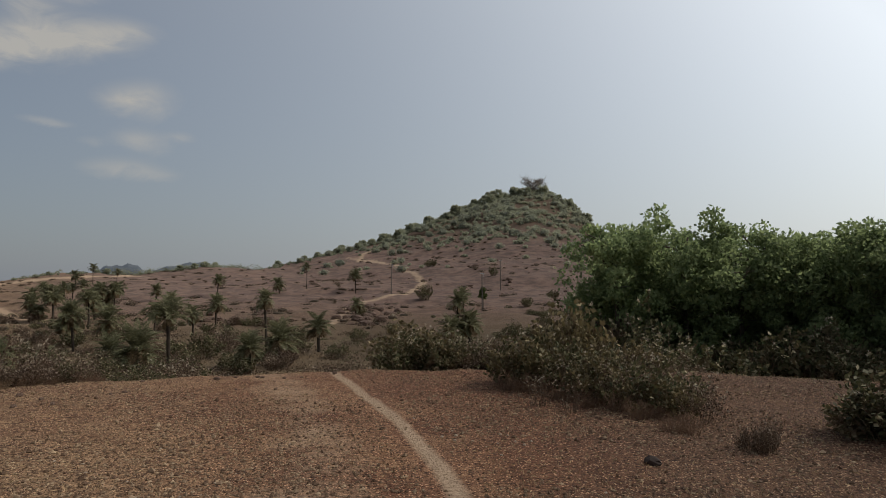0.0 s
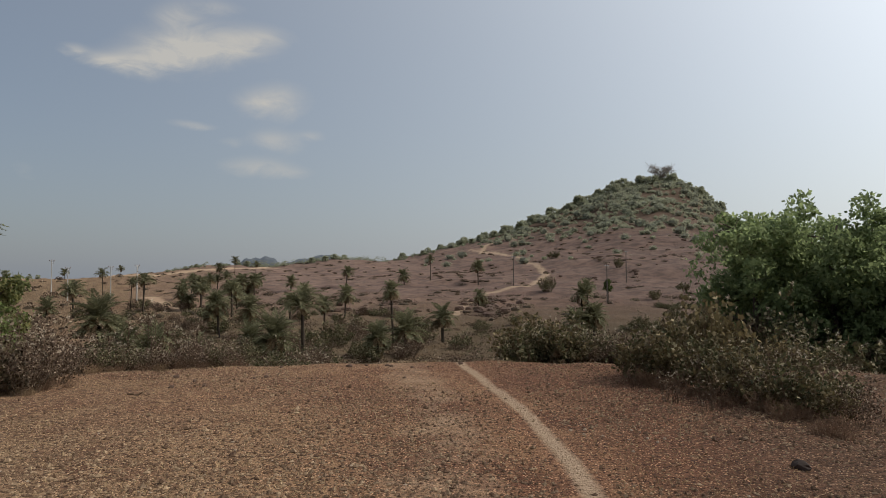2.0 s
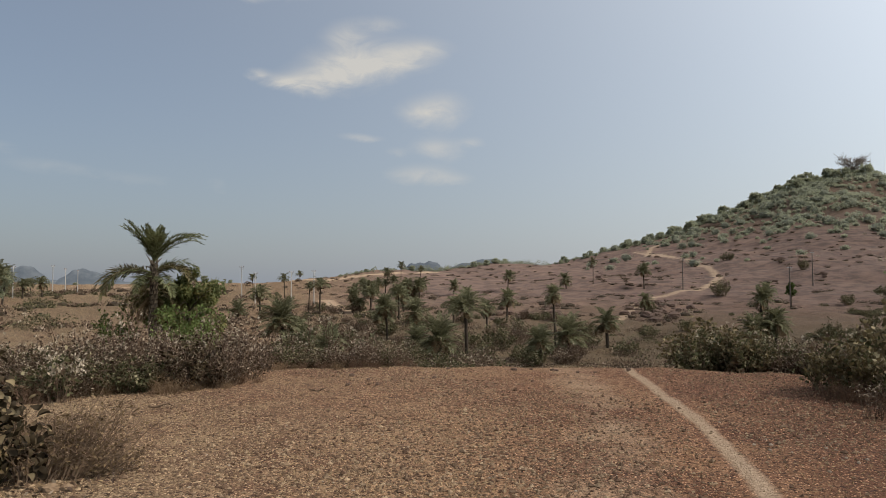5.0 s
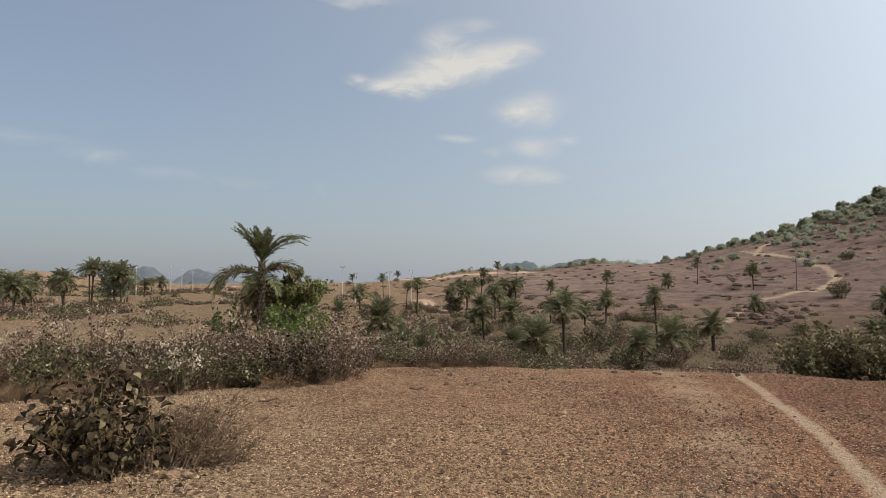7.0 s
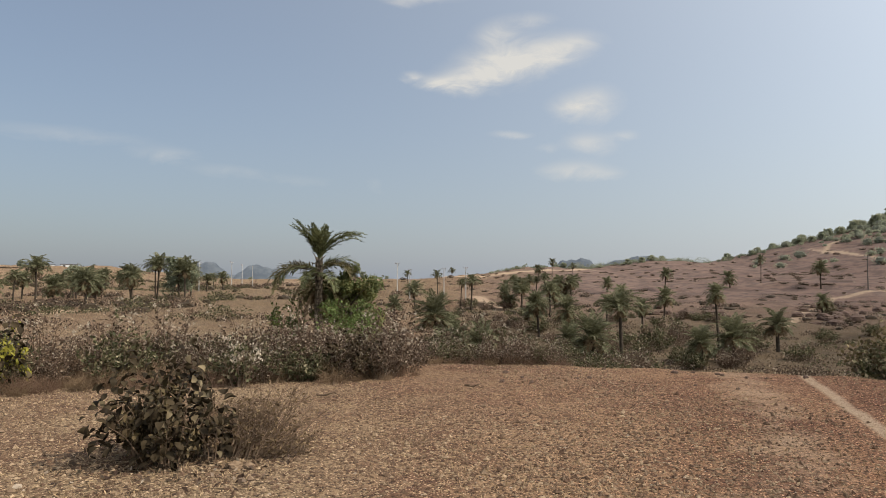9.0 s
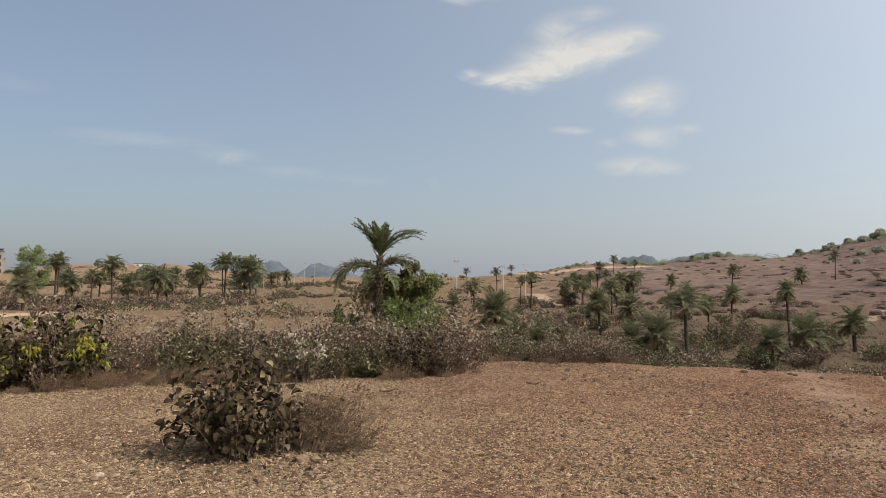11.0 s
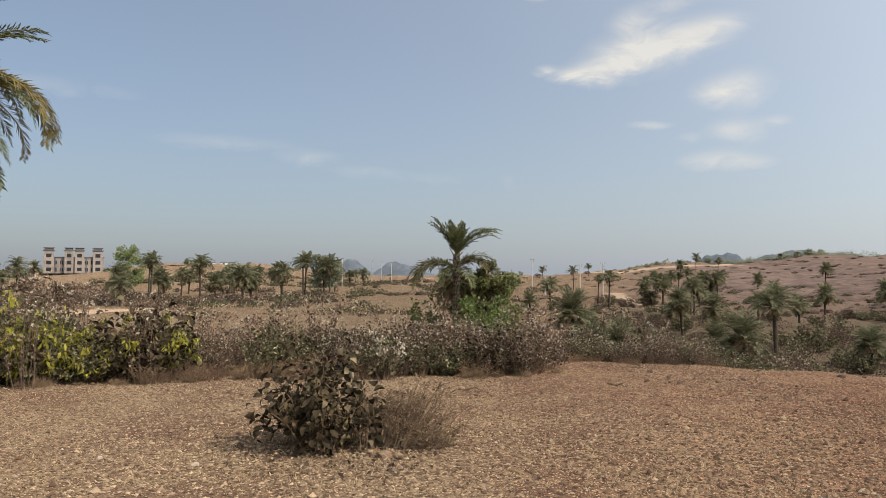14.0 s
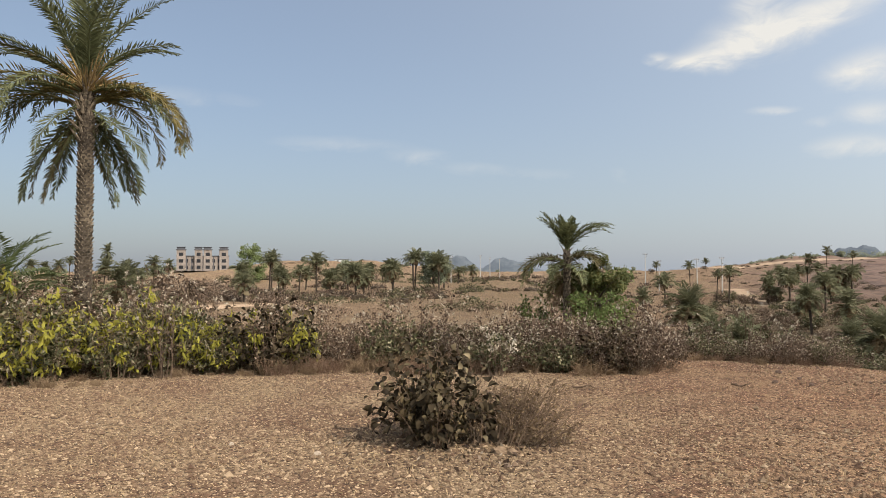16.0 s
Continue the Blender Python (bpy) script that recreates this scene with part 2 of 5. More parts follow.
PLAIN_LEAF = leaf_material("light_olive_tree_leaf", (.13, .16, .06), (.25, .28, .12), .25, .4)
# Lightened, desaturated leaves: haze over the plain put into the base colour
HAZY_LEAF = leaf_material("hazed_tree_leaf", (.15, .165, .11), (.29, .30, .19), .25, .5)
DARK_LEAF = leaf_material("dark_tree_leaf", (.04, .062, .018), (.14, .165, .05), .3, .4)
# Hill leaves are greyed and lightened: the distance haze is in their colour
HILL_LEAF = leaf_material("hazed_hill_leaf", (.26, .275, .19), (.44, .445, .31), .2, .6, dry=(.21, .222, .16), patch=.16)
BROAD_LEAF = leaf_material("broad_shrub_leaf", (.03, .022, .011), (.10, .074, .034), .35, .12, dry=(.06, .036, .02), pale=(.19, .14, .07))
CURLED_LEAF = leaf_material("large_curled_leaf", (.018, .013, .008), (.062, .045, .025), .12, .1, pale=(.20, .155, .09), whole=True, few=.91)
BROWN_LEAF = leaf_material("withered_shrub_leaf", (.056, .036, .027), (.17, .112, .075), .2, .26, dry=(.062, .046, .028), pale=(.48, .38, .28), few=.78)
YELLOW_LEAF = leaf_material("yellow_green_leaf", (.42, .37, .06), (.25, .235, .045), .3, .4)
OLIVE_LEAF = leaf_material("olive_shrub_leaf", (.042, .046, .022), (.14, .13, .06), .25, .3, dry=(.12, .08, .048), pale=(.36, .31, .19), few=.72)
WEATHERED_LEAF = leaf_material("weathered_broad_leaf", (.075, .062, .03), (.20, .155, .075), .3, .35, dry=(.11, .078, .042), pale=(.34, .27, .15), few=.75)
STRAW = leaf_material("dry_grass", (.28, .195, .115), (.19, .12, .075), .15, .25)
STUBBLE = leaf_material("pale_stubble", (.44, .315, .18), (.15, .09, .055), .15, .2)
RED_GRASS = leaf_material("reddish_dry_grass", (.25, .16, .105), (.15, .092, .062), .15, .3)
FLOWER = leaf_material("dry_white_seed_head", (.60, .52, .41), (.38, .31, .22), .1, .3)
PEBBLE = stone_material("laterite_pebble", (.125, .073, .045), (.48, .35, .22))
ROCK = stone_material("dark_laterite_rock", (.12, .075, .056), (.20, .135, .10))
# Dark brown stone, with the shade on it put into the tone too
DARK_ROCK = stone_material("dark_brown_rock_shaded", (.05, .034, .027), (.075, .05, .04))
PALE_STONE = stone_material("pale_stone", (.36, .28, .20), (.50, .42, .33))
CONCRETE = rough_material("weathered_concrete", (.36, .34, .32), (.48, .46, .43), 3)
DARK_POLE = rough_material("dark_pole", (.09, .075, .065), (.16, .135, .115), 3)
STEEL = rough_material("galvanised_steel", (.22, .22, .22), (.32, .32, .31), 5, .5, .5)
PORCELAIN = rough_material("brown_porcelain", (.12, .06, .04), (.17, .09, .06), 5, .25, .5)
PLASTER = rough_material("stained_cream_plaster", (.19, .155, .13), (.36, .30, .255), .7)
WHITEWASH = rough_material("whitewashed_wall", (.55, .54, .51), (.70, .69, .66), .6)
OPENING = rough_material("unlit_interior", (.02, .02, .022), (.04, .04, .042), 2)
CAPPING = rough_material("grey_roof_slab", (.085, .082, .088), (.15, .145, .15), 2)


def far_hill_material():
    """Woods kilometres off: a plain backdrop, the haze's light put in as emission."""
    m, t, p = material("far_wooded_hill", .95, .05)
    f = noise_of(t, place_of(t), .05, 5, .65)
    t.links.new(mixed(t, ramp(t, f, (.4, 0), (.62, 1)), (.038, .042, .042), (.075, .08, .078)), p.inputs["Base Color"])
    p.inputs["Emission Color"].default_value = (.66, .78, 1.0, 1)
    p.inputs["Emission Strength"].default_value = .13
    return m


FAR_HILL = far_hill_material()


# ---- the lie of the land: heights over bearing (degrees to the left of the first view) and distance ----
BEARING = [-180, -60, -40, -22, -12, -4, 4, 12, 20, 30, 40, 52, 65, 80, 105, 180]
RINGS = [  # distance, height at each bearing
    (9.0, [0] * 16),
    (13.0, [0] * 16),
    (18, [0, -.4, -1.0, -1.1, -1.1, -1.1, -1.1, -1.1, -1.1, -1.1, -.8, -.5, -.4, -.4, -.4, 0]),
    (25, [0, -.8, -1.9, -2.0, -2.1, -2.2, -2.2, -2.2, -2.2, -2.2, -1.6, -1.0, -.8, -.8, -.7, 0]),
    (40, [0, -1, -2.4, -2.8, -3.3, -3.4, -3.4, -3.4, -3.4, -3.4, -2.6, -1.7, -1.4, -1.4, -1, 0]),
    (65, [0, -1, -2.5, -3.5, -4.2, -4.3, -4.3, -4.3, -4.3, -4.2, -3.4, -2.2, -1.9, -1.7, -1.2, 0]),
    (95, [0, -1, -2.5, -3.3, -3.7, -3.7, -3.7, -3.7, -3.7, -3.6, -3.0, -2.0, -1.8, -1.6, -1.2, 0]),
    (130, [0, -1, -2, -2.4, -2.6, -2.6, -2.6, -2.5, -2.4, -2.4, -2.2, -1.7, -1.5, -1.4, -1, 0]),
    (170, [0, -.5, -1, -.8, -.7, -.6, -.6, -.6, -.7, -.9, -1.3, -1.5, -1.2, -1, -.8, 0]),
]
RIDGE = [  # bearing, distance and height of the ridge that bounds the view
    (-180, 400, 3), (-40, 380, 3), (-18, 390, 4), (-14.5, 392, 17), (-12.3, 394, 32), (-10.9, 396, 42), (-9.3, 398, 51), (-7.1, 400, 56),
    (-3.6, 396, 51.5), (-1.7, 390, 43), (1.1, 380, 36), (3.9, 365, 27.5), (7.6, 350, 20), (11.2, 335, 13.4), (16.1, 325, 9.6),
    (21.6, 315, 8.2), (26.6, 305, 6.8), (30, 300, 6), (33.6, 300, 3), (40, 310, 1), (52, 330, 0), (57, 390, 4.5), (62, 400, 7.5), (68, 400, 8.5), (73, 400, 5), (80, 380, 1.5),
    (90, 380, 2.5), (180, 400, 3),
]


def smoothed(g, n, wrap):
    k = np.hanning(2 * n + 3)[1:-1]
    k = k / k.sum()
    out = np.pad(g, ((n, n), (0, 0)), mode="wrap" if wrap else "edge")
    return sum(k[i] * out[i:i + g.shape[0]] for i in range(2 * n + 1))


def lay_of_land():
    az = np.arange(-180, 180, 0.5)
    lr = np.linspace(math.log(3), math.log(4800), 320)
    ridge = np.array(RIDGE)
    rr, rz = np.interp(az, ridge[:, 0], ridge[:, 1]), np.interp(az, ridge[:, 0], ridge[:, 2])
    rings = [np.interp(az, BEARING, z) for _, z in RINGS]
    g = np.zeros((len(az), len(lr)))
    for i in range(len(az)):
        d = [d for d, _ in RINGS] + [170 + (rr[i] - 170) * .4, 170 + (rr[i] - 170) * .72, rr[i] * .985, rr[i], rr[i] * 1.03, rr[i] * 1.5, rr[i] * 2.5, 5000]
        low = rings[-1][i]
        z = [q[i] for q in rings] + [low + (rz[i] - low) * .27, low + (rz[i] - low) * .6, rz[i] * .985, rz[i], rz[i] * .97, rz[i] * .3, 0, 0]
        g[i] = np.interp(np.exp(lr), d, z)
    return smoothed(smoothed(g, 1, True).T, 3, False).T, lr


LAND, LAND_R = lay_of_land()
WAVES = [(w, a, np.random.RandomState(i).uniform(0, 6.3, 2)) for i, (w, a) in enumerate(
    [(w0 * s, w0 * .0085) for w0 in (.9, 1.7, 3.1, 6.3, 13, 27, 55) for s in (1, .83, 1.21)])]


def height(x, y):
    """Height of the ground."""
    x, y = np.asarray(x, float), np.asarray(y, float)
    r = np.maximum(np.hypot(x, y), 3.0)
    a = (np.degrees(np.arctan2(-x, y)) + 180) % 360 / .5
    i = np.floor(a).astype(int)
    fa = a - i
    q = np.clip((np.log(r) - LAND_R[0]) / (LAND_R[1] - LAND_R[0]), 0, len(LAND_R) - 1.001)
    j = np.floor(q).astype(int)
    fq = q - j
    i0, i1 = i % 720, (i + 1) % 720
    z = (LAND[i0, j] * (1 - fa) + LAND[i1, j] * fa) * (1 - fq) + (LAND[i0, j + 1] * (1 - fa) + LAND[i1, j + 1] * fa) * fq
    for w, amp, (turn, shift) in WAVES:
        reach = np.clip((r - w * 2.2) / (w * 4), 0, 1) * np.where(r < 14, .45, 1)
        z = z + amp * reach * np.sin((x * math.cos(turn) + y * math.sin(turn)) * 6.283 / w + shift * 7)
    return z
# ---- mesh building ----
class Build:
    """Collects faces and makes one mesh of them."""

    def __init__(self):
        self.v, self.f, self.n = [], [], 0

    def add(self, verts, faces):
        self.v.append(np.asarray(verts, float).reshape(-1, 3))
        self.f.extend([tuple(i + self.n for i in q) for q in faces])
        self.n += len(self.v[-1])

    def quads(self, q):
        """q: an array (n, k, 3) of n faces with k corners."""
        q = np.asarray(q, float)
        k = q.shape[1]
        self.v.append(q.reshape(-1, 3))
        idx = (np.arange(len(q) * k) + self.n).reshape(-1, k)
        self.f.extend(map(tuple, idx.tolist()))
        self.n += len(q) * k

    def tube(self, pts, radii, sides=6, cap=True):
        pts = np.asarray(pts, float)
        tang = np.gradient(pts, axis=0)
        tang /= np.linalg.norm(tang, axis=1)[:, None] + 1e-9
        ref = np.array([0.3, 0.9, 0.1]) if abs(tang[0][2]) > .6 else np.array([0, 0, 1.0])
        a = np.cross(tang, ref)
        a /= np.linalg.norm(a, axis=1)[:, None] + 1e-9
        c = np.cross(tang, a)
        th = np.arange(sides) * 2 * math.pi / sides
        ring = pts[:, None] + np.asarray(radii, float).reshape(-1, 1, 1) * (np.cos(th)[None, :, None] * a[:, None] + np.sin(th)[None, :, None] * c[:, None])
        n = len(pts)
        faces = [(i * sides + j, i * sides + (j + 1) % sides, (i + 1) * sides + (j + 1) % sides, (i + 1) * sides + j) for i in range(n - 1) for j in range(sides)]
        if cap:
            faces += [tuple(range(sides))[::-1], tuple((n - 1) * sides + j for j in range(sides))]
        self.add(ring.reshape(-1, 3), faces)

    def box(self, c, s, m=None):
        v = np.array([(x, y, z) for x in (-.5, .5) for y in (-.5, .5) for z in (-.5, .5)]) * np.array(s) + np.array(c)
        if m is not None:
            v = np.array([m @ Vector(p) for p in v])
        self.add(v, [(0, 1, 3, 2), (4, 6, 7, 5), (0, 4, 5, 1), (2, 3, 7, 6), (0, 2, 6, 4), (1, 5, 7, 3)])

    def blob(self, c, size, rng, rows=4, cols=6, rough=.25, flat=.0):
        """An uneven stone."""
        v = [(0, 0, 1)]
        for i in range(1, rows):
            p = math.pi * i / rows
            for j in range(cols):
                a = 2 * math.pi * (j + .5 * (i % 2)) / cols
                v.append((math.sin(p) * math.cos(a), math.sin(p) * math.sin(a), math.cos(p)))
        v.append((0, 0, -1))
        v = np.array(v) * (1 + rng.uniform(-rough, rough, (len(v), 1)))
        f = [(0, 1 + j, 1 + (j + 1) % cols) for j in range(cols)]
        for i in range(rows - 2):
            o = 1 + i * cols
            f += [(o + j, o + cols + j, o + cols + (j + 1) % cols, o + (j + 1) % cols) for j in range(cols)]
        o = 1 + (rows - 2) * cols
        f += [(o + j, len(v) - 1, o + (j + 1) % cols) for j in range(cols)]
        a = rng.uniform(0, 6.28)
        v = v * np.array(size)
        v = np.stack([v[:, 0] * math.cos(a) - v[:, 1] * math.sin(a), v[:, 0] * math.sin(a) + v[:, 1] * math.cos(a), v[:, 2]], 1)
        self.add(v + np.array(c), f)

    def mesh(self, name, mat, smooth=False):
        me = bpy.data.meshes.new(name)
        me.from_pydata(np.concatenate(self.v).tolist() if self.v else [], [], self.f)
        me.materials.append(mat)
        if smooth:
            me.polygons.foreach_set("use_smooth", [True] * len(me.polygons))
        me.update()
        return me


def part(name, build, mat, parent, label="", smooth=False):
    ob = new(name, build if isinstance(build, bpy.types.Mesh) else build.mesh(name, mat, smooth))
    ob.parent = parent
    if label:
        ob["label"] = label
    return ob


def empty(name, x=0.0, y=0.0, z=0.0, turn=0.0, size=1.0):
    ob = new(name)
    ob.empty_display_size = .2
    ob.matrix_basis = pose(x, y, z, 0, 0, turn)
    ob.scale = (size, size, size)
    return ob


def stand(thing, x, y, turn=0.0, size=1.0, lift=0.0, lean=(0.0, 0.0), tall=None):
    """A copy of a thing on the ground."""
    ob = copy_thing(thing, pose(x, y, float(height(x, y)) + lift, lean[0], lean[1], turn))
    ob.scale = (size, size, tall if tall else size)
    return ob


def polar(bearing, dist):
    a = radians(bearing)
    return -dist * math.sin(a), dist * math.cos(a)


def leaves_at(rng, pts, length, width, up=.3, fold=.0, spread=None):
    """Leaves as two-faced blades at the given points. Returns an array of four-cornered faces."""
    n = len(pts)
    d = rng.normal(size=(n, 3))
    if spread is not None:
        d = d * .8 + spread
    d[:, 2] += up
    d /= np.linalg.norm(d, axis=1)[:, None] + 1e-9
    s = np.cross(d, rng.normal(size=(n, 3)))
    s /= np.linalg.norm(s, axis=1)[:, None] + 1e-9
    le = length * rng.uniform(.65, 1.3, (n, 1))
    wi = width * rng.uniform(.65, 1.3, (n, 1))
    a, tip = pts, pts + d * le
    m1, m2 = pts + d * le * .45 + s * wi * .5, pts + d * le * .45 - s * wi * .5
    return np.stack([a, m1, tip, m2], 1)

# ---- palms ----
def frond_mesh(name, seed, length, rise, droop, pairs, leaf, width, mat, stalk=True, twist=.5):
    """One feather leaf, growing along +x from the crown's heart."""
    rng = np.random.RandomState(seed)
    n = 14 if pairs > 30 else 7
    ang = np.radians(rise) - np.radians(droop) * np.linspace(0, 1, n) ** 1.5
    step = length / (n - 1)
    side = np.cumsum(rng.normal(0, .01, n)) * length
    pts = np.stack([np.concatenate([[0], np.cumsum(np.cos(ang[:-1]) * step)]), side, np.concatenate([[0], np.cumsum(np.sin(ang[:-1]) * step)])], 1)
    b = Build()
    b.tube(pts, np.linspace(.022, .004, n) * (length / 2) ** .5, 4 if n > 7 else 3, n > 7)
    s = np.linspace(.13, 1, pairs)
    base = np.stack([np.interp(s, np.linspace(0, 1, n), pts[:, k]) for k in range(3)], 1)
    tang = np.stack([np.interp(s, np.linspace(0, 1, n), np.gradient(pts[:, k])) for k in range(3)], 1)
    tang /= np.linalg.norm(tang, axis=1)[:, None]
    lat = np.cross(tang, [0, 0, 1.0])
    lat /= np.linalg.norm(lat, axis=1)[:, None] + 1e-9
    nor = np.cross(lat, tang)
    size = leaf * (np.sin(np.clip(s * 1.05, 0, 1) * math.pi * .86 + .35) * .8 + .3)
    for sgn in (-1, 1):
        fwd = rng.uniform(.45, .85, (pairs, 1)) + s[:, None] * .45
        d = lat * sgn + tang * fwd + nor * rng.uniform(-.25, .75, (pairs, 1)) * twist
        d /= np.linalg.norm(d, axis=1)[:, None]
        le = (size * rng.uniform(.8, 1.15, pairs))[:, None]
        w = np.cross(d, nor + lat * sgn * rng.uniform(-.5, .5, (pairs, 1)))
        w /= np.linalg.norm(w, axis=1)[:, None] + 1e-9
        p = base + rng.normal(0, .004, (pairs, 3))
        sag = np.array([0, 0, -1.0]) * le * rng.uniform(.02, .2, (pairs, 1))
        mid, tip = p + d * le * .5, p + d * le + sag
        b.quads(np.stack([p, mid + w * width * .5, tip, mid - w * width * .5], 1))
    return b.mesh(name, mat)


def trunk_build(h, r0, r1, bosses, seed, bend=.1):
    rng = np.random.RandomState(seed)
    n = 16
    s = np.linspace(0, 1, n)
    cx, cy = bend * s ** 2 * h * .3, bend * .4 * np.sin(s * 3) * h * .2
    pts = np.stack([cx, cy, s * h], 1)
    rad = r0 + (r1 - r0) * s ** .7 + .08 * r0 * np.exp(-s * 9)
    b = Build()
    b.tube(pts, rad * (1 + rng.uniform(-.06, .06, n)), 10)
    c = Build()
    rows = max(1, int(bosses / 8))
    for i in range(rows):
        for j in range(8):
            u = (i + .5 + rng.uniform(-.2, .2)) / rows
            a = 2 * math.pi * (j + .5 * (i % 2)) / 8 + rng.uniform(-.12, .12)
            q = np.array([np.interp(u, s, pts[:, k]) for k in range(3)])
            r = np.interp(u, s, rad)
            o, t = np.array([math.cos(a), math.sin(a), 0]), np.array([-math.sin(a), math.cos(a), 0])
            hh, ww = h / rows * rng.uniform(.75, 1.1), r * .36
            out = rng.uniform(.1, .28) * r
            v = [q + o * r * .9 - t * ww, q + o * r * .9 + t * ww, q + o * (r + out) + t * ww * .55 + [0, 0, hh], q + o * (r + out) - t * ww * .55 + [0, 0, hh],
                 q + o * r * .8 + t * ww * .5 + [0, 0, hh * .9], q + o * r * .8 - t * ww * .5 + [0, 0, hh * .9]]
            c.add(v, [(0, 1, 2, 3), (3, 2, 4, 5), (0, 3, 5), (1, 4, 2)])
    return b, c, pts[-1]


def palm(name, label, h, seed=0, r=.17, bend=.1, bosses=260, stalks=0):
    """The trunk of a wild date palm whose heart is at height h; its leaves are set on it one by one."""
    rng = np.random.RandomState(seed)
    root = tagged(empty(name), label, "palm tree")
    tb, bb, top = trunk_build(h, r, r * .82, bosses, seed, bend)
    trunk = part("trunk", tb, PALM_TRUNK, root, smooth=True)
    if bosses:
        part("scarred_bark", bb, LEAFBASE, trunk)
    # Ochre leaf stalks (petioles) fanned round the heart, as one mesh
    if stalks:
        b = Build()
        for i in range(stalks):
            a, up = rng.uniform(0, 6.28), rng.uniform(.25, 1.5)
            s = np.linspace(0, 1, 6)[:, None]
            d = np.array([math.cos(a) * math.cos(up), math.sin(a) * math.cos(up), math.sin(up)])
            b.tube(top + np.array([0, 0, -.25]) + d * s * rng.uniform(.5, 1.0) + np.array([0, 0, -.16]) * s ** 2, np.linspace(.017, .006, 6), 4)
        tagged(part("inflorescence", b, STALK, root, "ochre leaf stalks in the crown"), kind="stuff")
    return root


FAR_FRONDS = {}


def far_crown(name, rows, seed, mat):
    """Leaves of a distant palm round its heart. rows: count, length, rise, droop."""
    rng = np.random.RandomState(seed)
    b, n = Build(), 0
    for count, length, rise, droop in rows:
        if (length, rise, droop) not in FAR_FRONDS:
            FAR_FRONDS[length, rise, droop] = frond_mesh("frond", int(rise) + 91, length, rise, droop, 24, .26, .05, mat, twist=.8)
        me = FAR_FRONDS[length, rise, droop]
        v = np.empty(len(me.vertices) * 3)
        me.vertices.foreach_get("co", v)
        for i in range(count):
            n += 1
            m = np.array(pose(0, 0, 0, rng.uniform(-24, 24), rng.uniform(-12, 12), n * 137.5 + rng.uniform(-20, 20)).to_3x3()) * rng.uniform(.75, 1.15)
            b.add(v.reshape(-1, 3) @ m.T + np.array([0, 0, -.012 * n]), [tuple(p.vertices) for p in me.polygons])
    return b.mesh(name, mat)


def far_palm(label, seed, rows, skirt, r=.11):
    """A palm some way off, with a trunk one metre high and a crown two metres wide, to be set to size."""
    root = tagged(empty("date_palm"), label, "palm tree")
    tb, _, _ = trunk_build(1.0, r, r * .85, 8, seed, 0.0)
    part("trunk", tb, PALM_TRUNK, root, smooth=True)
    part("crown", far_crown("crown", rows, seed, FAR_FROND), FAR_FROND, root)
    if skirt:
        part("dead_leaf_skirt", far_crown("dead_leaf_skirt", skirt, seed + 1, FROND_DRY), FROND_DRY, root, "dry brown hanging leaves")
    return root


